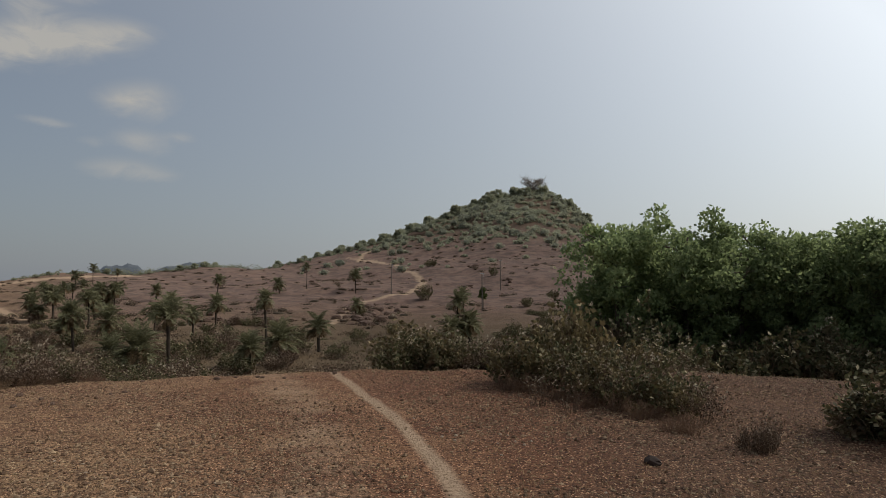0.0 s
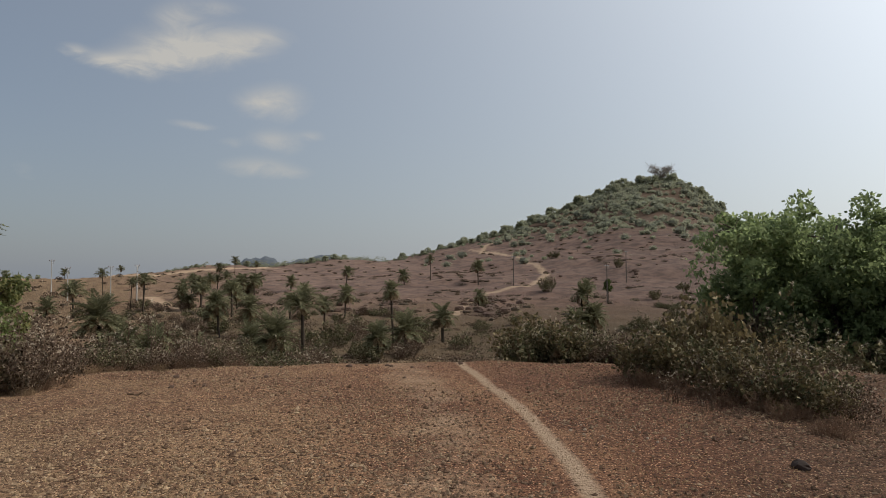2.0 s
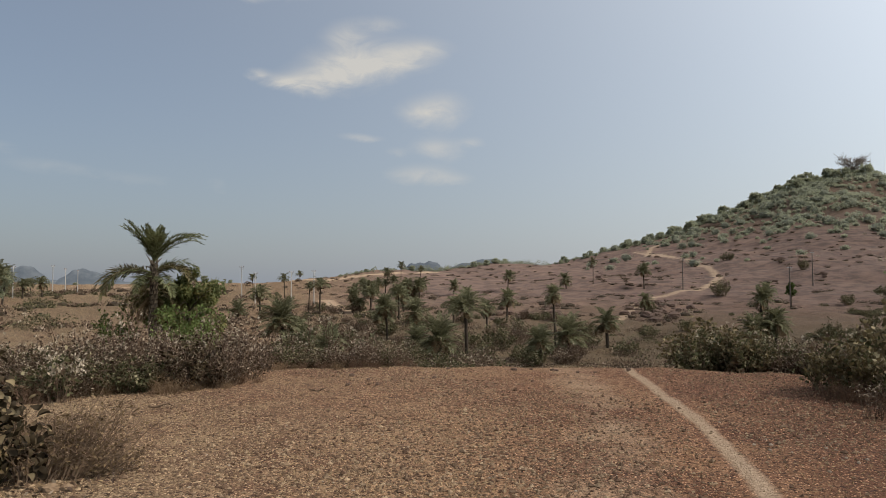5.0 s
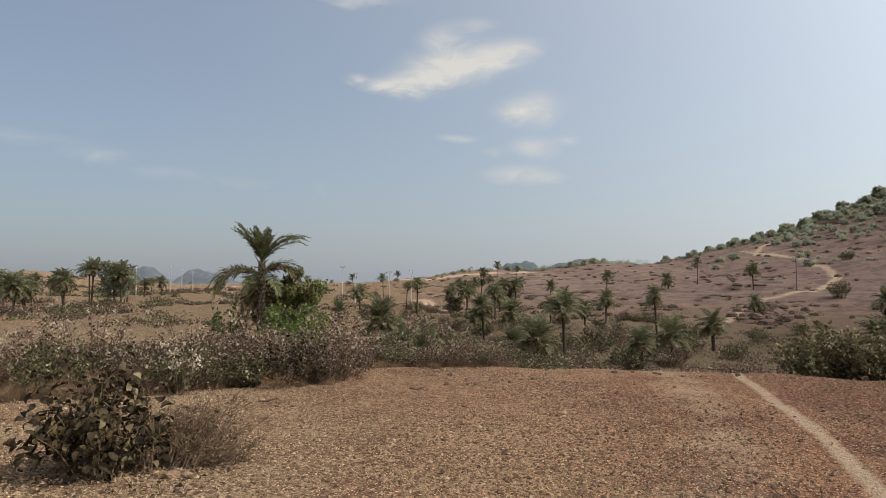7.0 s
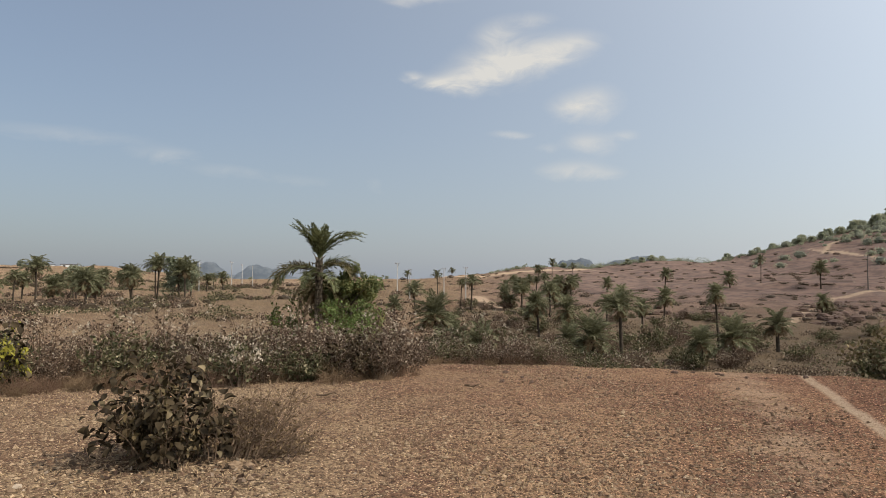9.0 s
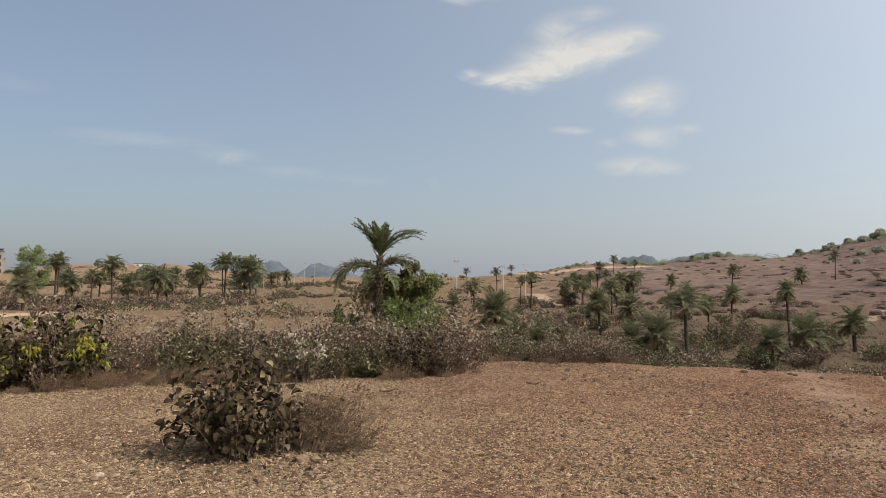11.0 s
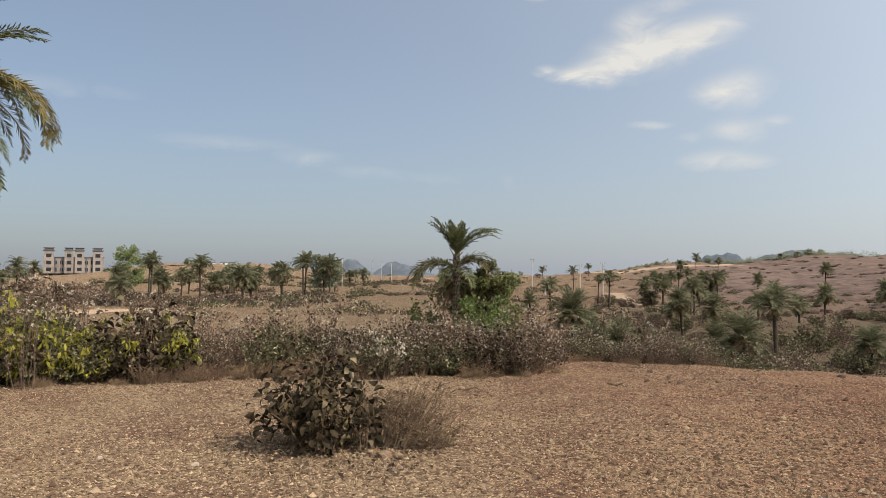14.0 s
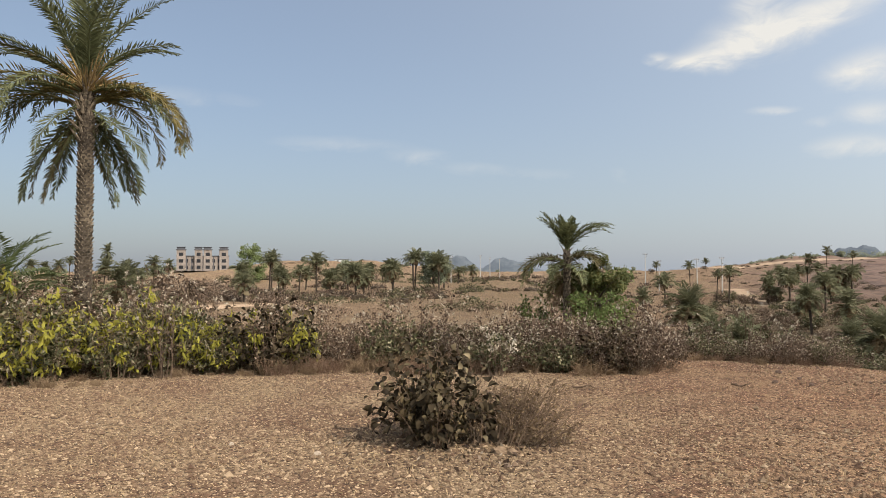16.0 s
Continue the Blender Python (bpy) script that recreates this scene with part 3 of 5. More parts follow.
# ---- shrubs and trees ----
def shrub(name, label, seed, h, spread, stems, twigs, leaves, leaf, width, leaf_mat, stem_mat=TWIG, up=.3, low=.15, category="shrub",
          heads=0, extra=None, stem_r=.008, round_top=True, head=.022):
    """A many-stemmed shrub. extra: (count, material, name, label) of a second kind of leaf."""
    rng = np.random.RandomState(seed)
    root = tagged(empty(name), label, category)
    sb, tips, segs = Build(), [], []
    for i in range(stems):
        a = rng.uniform(0, 6.283)
        out = spread * math.sqrt(rng.uniform(0, 1))
        hh = h * rng.uniform(.62, 1.05) * (math.sqrt(max(.15, 1 - (out / spread) ** 2 * .75)) if round_top else 1)
        foot = np.array([math.cos(a), math.sin(a), 0]) * out * .45
        end = np.array([math.cos(a) * out, math.sin(a) * out, hh])
        s = np.linspace(0, 1, 5)[:, None]
        wig = np.cumsum(rng.normal(0, .038 * h, (5, 3)), 0) * s
        pts = foot * (1 - s) + (end - foot * 0) * s + wig
        pts[:, 2] = np.maximum(pts[:, 2], -.02)
        pts[0, 2] = -.05
        sb.tube(pts, np.linspace(stem_r, stem_r * .35, 5), 3, False)
        segs.append(pts)
        for k in range(twigs):
            u = rng.uniform(.3, .98)
            p = np.array([np.interp(u, s[:, 0], pts[:, c]) for c in range(3)])
            d = rng.normal(size=3)
            d[2] = abs(d[2]) * .8 + .1
            d *= h * rng.uniform(.1, .26) / np.linalg.norm(d)
            tw = np.stack([p, p + d])
            sb.tube(tw, [stem_r * .45, stem_r * .2], 3, False)
            segs.append(tw)
            tips.append(tw[-1])
    tagged(part("branchwork", sb, stem_mat, root), kind="stuff")
    weights = np.array([np.linalg.norm(q[-1] - q[0]) for q in segs])
    weights /= weights.sum()

    def points(n, lo):
        idx, out = rng.choice(len(segs), n, p=weights), []
        for i in idx:
            q, u = segs[i], rng.uniform(lo, 1)
            out.append([np.interp(u, np.linspace(0, 1, len(q)), q[:, c]) for c in range(3)])
        return np.array(out) + rng.normal(0, .012 * h, (n, 3))

    if leaves:
        lb = Build()
        lb.quads(leaves_at(rng, points(leaves, low), leaf, width, up))
        tagged(part("foliage", lb, leaf_mat, root), kind="stuff")
    if extra:
        lb = Build()
        heart = points(max(1, extra[0] // 16), .55)
        lb.quads(leaves_at(rng, np.repeat(heart, 16, 0) + rng.normal(0, 1, (len(heart) * 16, 3)) * [.03, .03, .055], leaf * 1.4, width * 1.15, -1.8))
        tagged(part("foliage", lb, extra[1], root, extra[2]), kind="stuff")
    if heads and tips:
        fb = Build()
        top = sorted(tips, key=lambda p: -p[2])[:max(heads * 2, 4)]
        for i in range(heads):
            p = np.array(top[rng.randint(len(top))]) + [0, 0, .02]
            fb.quads(leaves_at(rng, p + rng.normal(0, head * .5, (14, 3)), head, head * .6, .6))
        tagged(part("blossom", fb, FLOWER, root, "pale dry seed heads"), kind="stuff")
    return root


def tree(name, label, seed, h, spread, trunk_r, clumps, per, leaf, width, leaf_mat, low=.25, bark=BARK, category="tree", limbs=7, airy=.5, twigs=3, fill=0):
    """A broad-leaved tree: trunk and limbs, and a crown of leaf clumps with gaps. fill: clumps inside an egg-shaped crown."""
    rng = np.random.RandomState(seed)
    root = tagged(empty(name), label, category)
    b = Build()
    s = np.linspace(0, 1, 8)[:, None]
    lean = rng.normal(0, .05 * h, 2)
    main = np.concatenate([lean * s, s * h * .82], 1) + np.cumsum(rng.normal(0, .012 * h, (8, 3)), 0) * s
    main[0, 2] = -.2
    b.tube(main, np.linspace(trunk_r, trunk_r * .25, 8), 7)
    ends = [main[-1]]
    for i in range(limbs):
        u = rng.uniform(low * .8, .9)
        p = np.array([np.interp(u, s[:, 0], main[:, c]) for c in range(3)])
        a = i * 2.4 + rng.uniform(-.5, .5)
        reach = spread * rng.uniform(.55, 1) * math.sqrt(max(.2, 1 - ((u - .45) / .62) ** 2))
        e = p + np.array([math.cos(a) * reach, math.sin(a) * reach, reach * rng.uniform(.25, .8)])
        e[2] = min(e[2], h * .97)
        q = p + (e - p) * s + np.array([0, 0, .12 * reach]) * np.sin(s * 3.14) + np.cumsum(rng.normal(0, .02 * reach, (8, 3)), 0) * s
        b.tube(q, np.linspace(trunk_r * .45, trunk_r * .1, 8), 5)
        ends += [q[-1], q[5], q[3]]
        for k in range(twigs):
            w = q[rng.randint(3, 8)]
            d = rng.normal(size=3)
            d[2] = abs(d[2])
            d *= reach * .4 / np.linalg.norm(d)
            b.tube(np.stack([w, w + d * .5 + rng.normal(0, .03, 3), w + d]), [trunk_r * .14, trunk_r * .1, trunk_r * .05], 4)
            ends.append(w + d)
    part("trunk", b, bark, root, smooth=True)
    if clumps:
        ends = np.array(ends)
        lb = Build()
        for i in range(clumps + fill):
            c = ends[i % len(ends)] + rng.normal(0, .13 * spread, 3) * [1, 1, .8]
            rad = spread * rng.uniform(.14, .3)
            if i >= clumps:
                u, a = rng.uniform(low, .93), rng.uniform(0, 6.283)
                out = spread * math.sqrt(max(.04, 1 - ((u - .42) / .62) ** 2)) * rng.uniform(.25, 1) ** .5
                c, rad = np.array([math.cos(a) * out, math.sin(a) * out, u * h]), spread * rng.uniform(.16, .34)
            d = rng.normal(size=(per, 3))
            d *= (rad * rng.uniform(airy, 1, (per, 1)) ** .6) / np.linalg.norm(d, axis=1)[:, None]
            pts = c + d * [1, 1, .75]
            pts = pts[pts[:, 2] > h * low * .45]
            if len(pts):
                lb.quads(leaves_at(rng, pts, leaf, width, -.1))
        tagged(part("crown", lb, leaf_mat, root), kind="stuff")
    return root


def pole(name, label, h, mat, arms, seed=0, category="utility pole"):
    """An electricity pole with cross-arms and insulators."""
    root = tagged(empty(name), label, category)
    b = Build()
    s = np.linspace(0, 1, 5)[:, None]
    b.tube(np.concatenate([s * 0, s * 0, s * (h + .3) - .3], 1), np.linspace(.115, .075, 5), 8)
    part("shaft", b, mat, root)
    for i in range(arms):
        z = h - .25 - .55 * i
        arm = Build()
        arm.box((0, 0, z), (1.0 - .2 * i, .09, .1))
        arm.box((.28, .0, z - .22), (.06, .05, .62), Matrix.Translation((.0, 0, 0)))
        a = part("cross_arm", arm, STEEL, root)
        for x in (-.42, .42) + (((0.0,)) if i == 0 else ()):
            ins = Build()
            ins.tube([(x, 0, z + .05), (x, 0, z + .12), (x, 0, z + .17), (x, 0, z + .26)], [.02, .065, .05, .03], 8)
            part("insulator", ins, PORCELAIN, a)
    return root

# ---- the ground: one sheet to the horizon ----
FOOTPATH = [(1.2, -3.0), (.6, 2.5), (.1, 5.1), (-.03, 5.9), (-.5, 7.9), (-1.1, 9.8), (-1.9, 12.2), (-3.0, 17), (-4.7, 26), (-6.8, 38), (-9.5, 49.6), (-14, 74), (-15.4, 90.7),
            (-17.2, 123), (-17.3, 145), (-12.9, 150), (-9.2, 165), (-6.9, 186), (-5.8, 196), (-7.8, 213), (-14.2, 241), (-19.2, 260), (-25.5, 275), (-33.8, 292), (-42.3, 304)]
SPUR = [(-20.3, 264), (-36, 290), (-36.6, 310), (-25.3, 329)]
ROAD = [(-420, 260), (-240, 262), (-175, 244), (-150, 239), (-138, 238), (-128, 239), (-112, 262)]
WASH = [(-75, 113), (-68.6, 108), (-58, 96), (-52, 89)]
BANK = [(-70, 5), (-69.9, 20.7), (-73, 34)]


def near_line(x, y, line):
    """Distance to a line of points, and how far along it (0 to 1)."""
    best, along = np.full(x.shape, 1e9), np.zeros(x.shape)
    for i, ((ax, ay), (bx, by)) in enumerate(zip(line, line[1:])):
        dx, dy = bx - ax, by - ay
        u = np.clip(((x - ax) * dx + (y - ay) * dy) / (dx * dx + dy * dy), 0, 1)
        d = np.hypot(x - ax - u * dx, y - ay - u * dy)
        along = np.where(d < best, (i + u) / (len(line) - 1), along)
        best = np.minimum(best, d)
    return best, along


def build_ground():
    az = np.concatenate([np.arange(-180, -46, 1.0), np.arange(-46, 106, .3), np.arange(106, 180, 1.5)])
    rr = np.concatenate([np.arange(.3, 4, .15), np.arange(4, 15, .08), 15 * 1.021 ** np.arange(0, 92), 100 * 1.012 ** np.arange(1, 105), 345 * 1.022 ** np.arange(0, 121)])
    a, r = np.meshgrid(np.radians(az), rr, indexing="ij")
    x, y = -r * np.sin(a), r * np.cos(a)
    z = height(x, y)
    n, k = x.shape
    v = np.concatenate([np.stack([x, y, z], -1).reshape(-1, 3), [[0, 0, 0]]])
    i, j = np.meshgrid(np.arange(n), np.arange(k - 1), indexing="ij")
    i2 = (i + 1) % n
    f = np.stack([i * k + j, i2 * k + j, i2 * k + j + 1, i * k + j + 1], -1).reshape(-1, 4)
    hub = [(n * k, q * k, ((q + 1) % n) * k) for q in range(n)]
    me = bpy.data.meshes.new("ground")
    me.from_pydata(v.tolist(), [], f[:, ::-1].tolist() + hub)
    d, along = near_line(x, y, FOOTPATH)
    half = .056 + np.clip(r - 14, 0, 150) * .0044
    track = np.clip(1.25 - d / (2 * half) * .9, 0, 1) * np.where((r > 17) & (r < 80), .36, 1)
    band = np.exp(-((d - 1.0) / .75) ** 2) * np.where(x < np.interp(y, [0, 13], [.9, -2]), .50, .0) * (r < 16)
    track = np.maximum(track, band)
    for line, w in ((SPUR, .9), (ROAD, 2.2), (WASH, 1.0), (BANK, 1.4)):
        track = np.maximum(track, np.clip(1.2 - near_line(x, y, line)[0] / (2 * w), 0, 1))
    b = np.degrees(a)
    rocky = np.clip((r - 60) / 90, 0, 1) * np.clip((36 - b) / 12, 0, 1)
    hilltop = np.clip((z - 16) / 16, 0, 1)
    rocky = rocky * (1 - .35 * hilltop)
    grass = np.clip((r - 17) / 12, 0, 1) * np.clip((120 - r) / 45, 0, 1) * .8 * np.clip((40 - b) / 8, 0, 1)
    grass = np.maximum(grass, np.clip((r - 16) / 10, 0, 1) * np.clip((330 - r) / 60, 0, 1) * np.clip((b - 33) / 9, 0, 1) * np.clip((72 - b) / 25, .3, 1) * .35)
    grass = np.maximum(grass, hilltop * .45 * (b < 30))
    laterite = np.clip((120 - r) / 80, .25, 1) * np.clip((52 - b) / 46, 0, 1) * np.clip((b + 30) / 24, .5, 1)
    thatch = np.clip((b - np.interp(r, [5, 13], [-9, 7])) / 6, 0, 1) * .8 + .2 + .7 * np.exp(-((b - 33) / 14) ** 2) * np.clip((9.5 - r) / 3, 0, 1)
    for name, val in (("thatch", thatch), ("track", track), ("rocky", rocky), ("grass", grass), ("laterite", laterite)):
        at = me.attributes.new(name, "FLOAT", "POINT")
        at.data.foreach_set("value", np.concatenate([val.ravel(), [0]]).astype(np.float32))
    me.polygons.foreach_set("use_smooth", [True] * len(me.polygons))
    me.materials.append(GROUND)
    me.update()
    tagged(new("ground", me), "dry reddish gravel ground with a worn footpath and bare slopes", "ground", kind="structure")


build_ground()


def build_far_hill(bearing, dist, width, top, seed, lump=.25):
    """A wooded hill on the horizon."""
    rng = np.random.RandomState(seed)
    cx, cy = polar(bearing, dist)
    a = radians(bearing)
    u, w = np.meshgrid(np.linspace(-1.3, 1.3, 130), np.linspace(-1, 1, 16), indexing="ij")
    ph = rng.uniform(0, 6.28, 6)
    ridge = np.exp(-(u * 1.5) ** 2 * 1.6) * (1 + lump * np.sin(u * 5 + ph[0]) + lump * .45 * np.sin(u * 12 + ph[1])) + .03 * np.sin(u * 41 + ph[2]) + .03 * np.abs(np.sin(u * 67 + ph[3]))
    z = top * np.clip(ridge, 0, 2) * (1 - w ** 2) - 6
    px, py = u * width / 2, w * width * .3
    x, y = cx + px * math.cos(a) - py * math.sin(a), cy + px * math.sin(a) + py * math.cos(a)
    b = Build()
    n, k = u.shape
    b.add(np.stack([x, y, z], -1).reshape(-1, 3), [(i * k + j, (i + 1) * k + j, (i + 1) * k + j + 1, i * k + j + 1) for i in range(n - 1) for j in range(k - 1)])
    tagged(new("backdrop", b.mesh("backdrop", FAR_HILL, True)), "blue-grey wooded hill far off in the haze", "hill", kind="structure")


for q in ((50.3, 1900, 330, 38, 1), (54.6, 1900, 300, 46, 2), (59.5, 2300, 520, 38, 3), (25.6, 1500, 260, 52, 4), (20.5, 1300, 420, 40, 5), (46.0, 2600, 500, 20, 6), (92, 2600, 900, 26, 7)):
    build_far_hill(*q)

# ---- the palm beside the scrub, and its neighbours ----
rng = np.random.RandomState(5)
big = palm("date_palm", "tall wild date palm with rough trunk and arching fronds", 4.85, 3, r=.138, bend=.03, bosses=720, stalks=170)
big.matrix_basis = pose(-13.14, 1.38, float(height(-13.14, 1.38)), 0, 0, 40)
q = np.random.RandomState(41)
# Directions to the camera's right and left; the crown is shaped to fit its view
VIEW_RIGHT, VIEW_LEFT = 84.0, 264.0
CROWN = [(i * 137.5, 0, 2.25, 82 - 1.6 * i, 34 + q.uniform(-8, 14), .25, 0) for i in range(15)]
CROWN += [(VIEW_LEFT + a, .1, 2.15, 34, 58, .26, k) for a, k in ((-26, 0), (-10, 0), (4, 1), (18, 0), (30, 0))] + [(VIEW_RIGHT + a, .1, 1.75, 50, 66, .26, 0) for a in (-24, -6, 14, 30)]
CROWN += [(VIEW_RIGHT + a, .42, 2.15, 26, 126, .30, k) for a, k in ((-30, 1), (-16, 1), (-5, 1), (4, 1), (15, 1), (28, 0))]
CROWN += [(VIEW_LEFT + a, .42, 2.4, 22, 122, .30, k) for a, k in ((-30, 0), (-15, 1), (-4, 0), (8, 1), (22, 1))]
CROWN += [(174 + a, .2, 2.1, 30, 95, .26, k) for a, k in ((-40, 0), (-22, 1), (0, 0), (22, 0), (40, 1))] + [(354 + a, .05, 2.0, 62, 70, .25, 0) for a in (-25, 12)]
CROWN += [(a, .55, 1.7, -46, 40, .24, k) for a, k in ((60, 0), (96, 2), (112, 0), (240, 0), (256, 2), (282, 0), (140, 0), (205, 0))] + [(a, .6, 1.65, -66, 20, .22, k) for a, k in ((70, 0), (105, 0), (250, 2), (275, 0))]
CROWN += [(VIEW_RIGHT + a, .3, 2.1, 14, 104, .28, k) for a, k in ((-44, 1), (-36, 0), (36, 1), (46, 0))] + [(VIEW_LEFT + a, .3, 2.1, 14, 104, .28, k) for a, k in ((-44, 0), (-34, 1), (36, 0), (46, 0))]
CROWN += [(a, .45, 1.5, -22, 62, .26, k) for a, k in ((44, 0), (304, 0), (160, 1), (190, 0))]
for i, (a, dz, length, rise, droop, leaf, kind) in enumerate(CROWN):
    ob = new("frond", frond_mesh("frond", 340 + i, length * q.uniform(.94, 1.06), rise + q.uniform(-4, 4), droop + q.uniform(-8, 8), 62, leaf, .027, (FROND, FROND_GOLD, FROND_OLD)[kind], twist=.75))
    ob.parent = big
    ob.matrix_basis = pose(0, 0, 4.84 - dz * q.uniform(.8, 1.2), q.uniform(-14, 14), 0, a - 40 + q.uniform(-6, 6))
for i in range(64):
    a, s, up, b = radians(i * 137.5), np.linspace(0, 1, 4)[:, None], q.uniform(.5, 1.25), Build()
    b.tube(np.array([[.12 * math.cos(a), .12 * math.sin(a), 3.75 + .016 * i]]) + s * np.array([math.cos(a) * math.cos(up), math.sin(a) * math.cos(up), math.sin(up)]) * q.uniform(.12, .24), [.03, .024, .015, .007], 4)
    part("leaf_stub", b, LEAFBASE, big)
low = palm("date_palm", "low young date palm with spreading light green fronds", 1.35, 8, r=.16, bend=.05, bosses=60)
OLD_LOW = [frond_mesh("frond", 336 + k, 1.5, 14 - 26 * k, 62, 52, .3, .024, (FROND_GOLD, FROND_OLD)[k], twist=.8) for k in range(2)]
YOUNG = [frond_mesh("frond", 330 + k, 1.75, 78 - 22 * k, 70 + 10 * k, 60, .34, .024, FROND_YOUNG) for k in range(4)]
q = np.random.RandomState(2)
for i in range(40):
    ob = new("frond", YOUNG[i * 4 // 40])
    ob.parent = low
    ob.matrix_basis = pose(.02, 0, 1.4 - .008 * i, q.uniform(-18, 18), q.uniform(-8, 8), i * 137.5 + q.uniform(-12, 12))
    ob.scale = (q.uniform(.85, 1.1),) * 3
for i in range(16):
    ob = new("frond", OLD_LOW[i % 2])
    ob.parent = low
    ob.matrix_basis = pose(.02, 0, 1.15 - .03 * i, q.uniform(-18, 18), q.uniform(-8, 8), i * 137.5 + q.uniform(-12, 12))
    ob.scale = (q.uniform(.7, 1.0),) * 3
x, y = polar(89.6, 13.8)
low.matrix_basis = pose(x, y, float(height(x, y)) - .45, 0, 0, 70)
mid = palm("date_palm", "date palm with two tiers of fronds and dead leaves hanging", 3.42, 12, r=.14, bend=.02, bosses=200)
q = np.random.RandomState(6)
# bearing of the leaf, height below the heart, length, rise, droop, leaflet, kind
RIGHT, LEFT = 46.0, 226.0
TIERS = [(LEFT + a, 0, 1.5, 66, 36, .26, 0) for a in (-34, -14, 0, 12, 30)] + [(a, 0, 1.2, 80, 34, .26, 0) for a in (100, 170, 250, 330, 20, 290, 136, 60)]
TIERS += [(RIGHT + a, 0, 1.85, 58, 84, .30, 0) for a in (-26, -12, -3, 6, 16, 28)] + [(a, 0, 1.45, 66, 62, .28, 0) for a in (116, 140, 300, 320)]
TIERS += [(LEFT + a, .42, 1.95, 16, 112, .46, k) for a, k in ((-22, 0), (-9, 1), (0, 0), (8, 1), (20, 0), (36, 1))]
TIERS += [(RIGHT + a, .36, 1.55, 30, 112, .40, k) for a, k in ((-34, 1), (-16, 0), (-2, 1), (10, 0), (24, 1), (40, 0))]
TIERS += [(a, .5, 1.4, 10, 95, .36, k) for a, k in ((110, 1), (135, 0), (160, 1), (285, 0), (345, 0))]
TIERS += [(a, .75, 1.15, -30, 55, .30, 1) for a in (200, 240, 255, 30, 70, 130)] + [(a, 1.0, 1.0, -58, 28, .24, 2) for a in (190, 222, 85, 140)]
for i, (a, dz, length, rise, droop, leaf, kind) in enumerate(TIERS):
    name, mat = (("frond", FROND), ("frond", FROND_OLD), ("dry_frond", FROND_DRY))[kind]
    ob = new(name, frond_mesh(name, 300 + i, length * q.uniform(.92, 1.08), rise + q.uniform(-5, 5), droop + q.uniform(-9, 9), 46, leaf, .036, mat, twist=.8))
    ob.parent = mid
    ob.matrix_basis = pose(.02, 0, 3.46 - dz * q.uniform(.85, 1.15), q.uniform(-16, 16), 0, a + q.uniform(-7, 7))
for i in range(26):
    a, s = radians(i * 137.5), np.linspace(0, 1, 4)[:, None]
    up, b = q.uniform(.1, 1.1), Build()
    b.tube(np.array([[0, 0, 2.8 + .022 * i]]) + s * np.array([math.cos(a) * math.cos(up), math.sin(a) * math.cos(up), math.sin(up)]) * q.uniform(.25, .5), [.035, .026, .016, .008], 4)
    part("leaf_stub", b, LEAFBASE, mid)
mid.matrix_basis = pose(-17.42, 16.62, float(height(-17.42, 16.62)), 0, 0, 0)

# ---- palms across the valley ----
ARCH = [(8, 1.0, 82, 60), (9, 1.15, 62, 85), (9, 1.2, 44, 100), (8, 1.15, 26, 105), (5, 1.0, 6, 85)]
KINDS = {"u": [far_palm("wild date palm with arching green crown and bare trunk", 21, ARCH, [(4, .8, -50, 40)]),
               far_palm("wild date palm with flat-topped green crown", 25, [(6, 1.0, 70, 70), (10, 1.2, 52, 95), (12, 1.2, 36, 110), (6, 1.05, 12, 95)], [(3, .7, -60, 30)])],
         "s": [far_palm("wild date palm with shaggy dead leaves below the crown", 22, ARCH + [(6, .95, -20, 60)], [(12, .95, -45, 45), (8, .8, -66, 20)]),
               far_palm("shaggy date palm with browning lower leaves", 26, [(10, 1.05, 70, 70), (12, 1.15, 45, 95), (10, 1.1, 20, 100), (8, 1.0, -15, 65)], [(9, .9, -40, 45), (9, .9, -62, 22)])],
         "t": [far_palm("slim date palm with a small tufted crown", 23, [(8, .9, 70, 70), (10, 1.05, 42, 100), (8, 1.0, 15, 95)], [(3, .7, -55, 35)], .075)],
         "b": [far_palm("short bushy date palm with low fronds", 24, [(14, 1.15, 80, 50), (16, 1.2, 62, 75), (14, 1.2, 44, 90), (12, 1.15, 24, 90), (8, 1.0, 2, 70)], [(10, .9, -30, 50)], .13),
               far_palm("low spreading date palm, dry leaves at its foot", 27, [(10, 1.1, 75, 60), (14, 1.2, 50, 90), (12, 1.2, 30, 95), (8, 1.05, 8, 80)], [(16, 1.0, -35, 45)], .13)],
         "r": [far_palm("tall palm with a round full crown", 28, [(10, .95, 75, 60), (10, .95, 45, 80), (10, .95, 15, 80), (10, .95, -15, 60), (8, .9, -45, 40)], [])]}
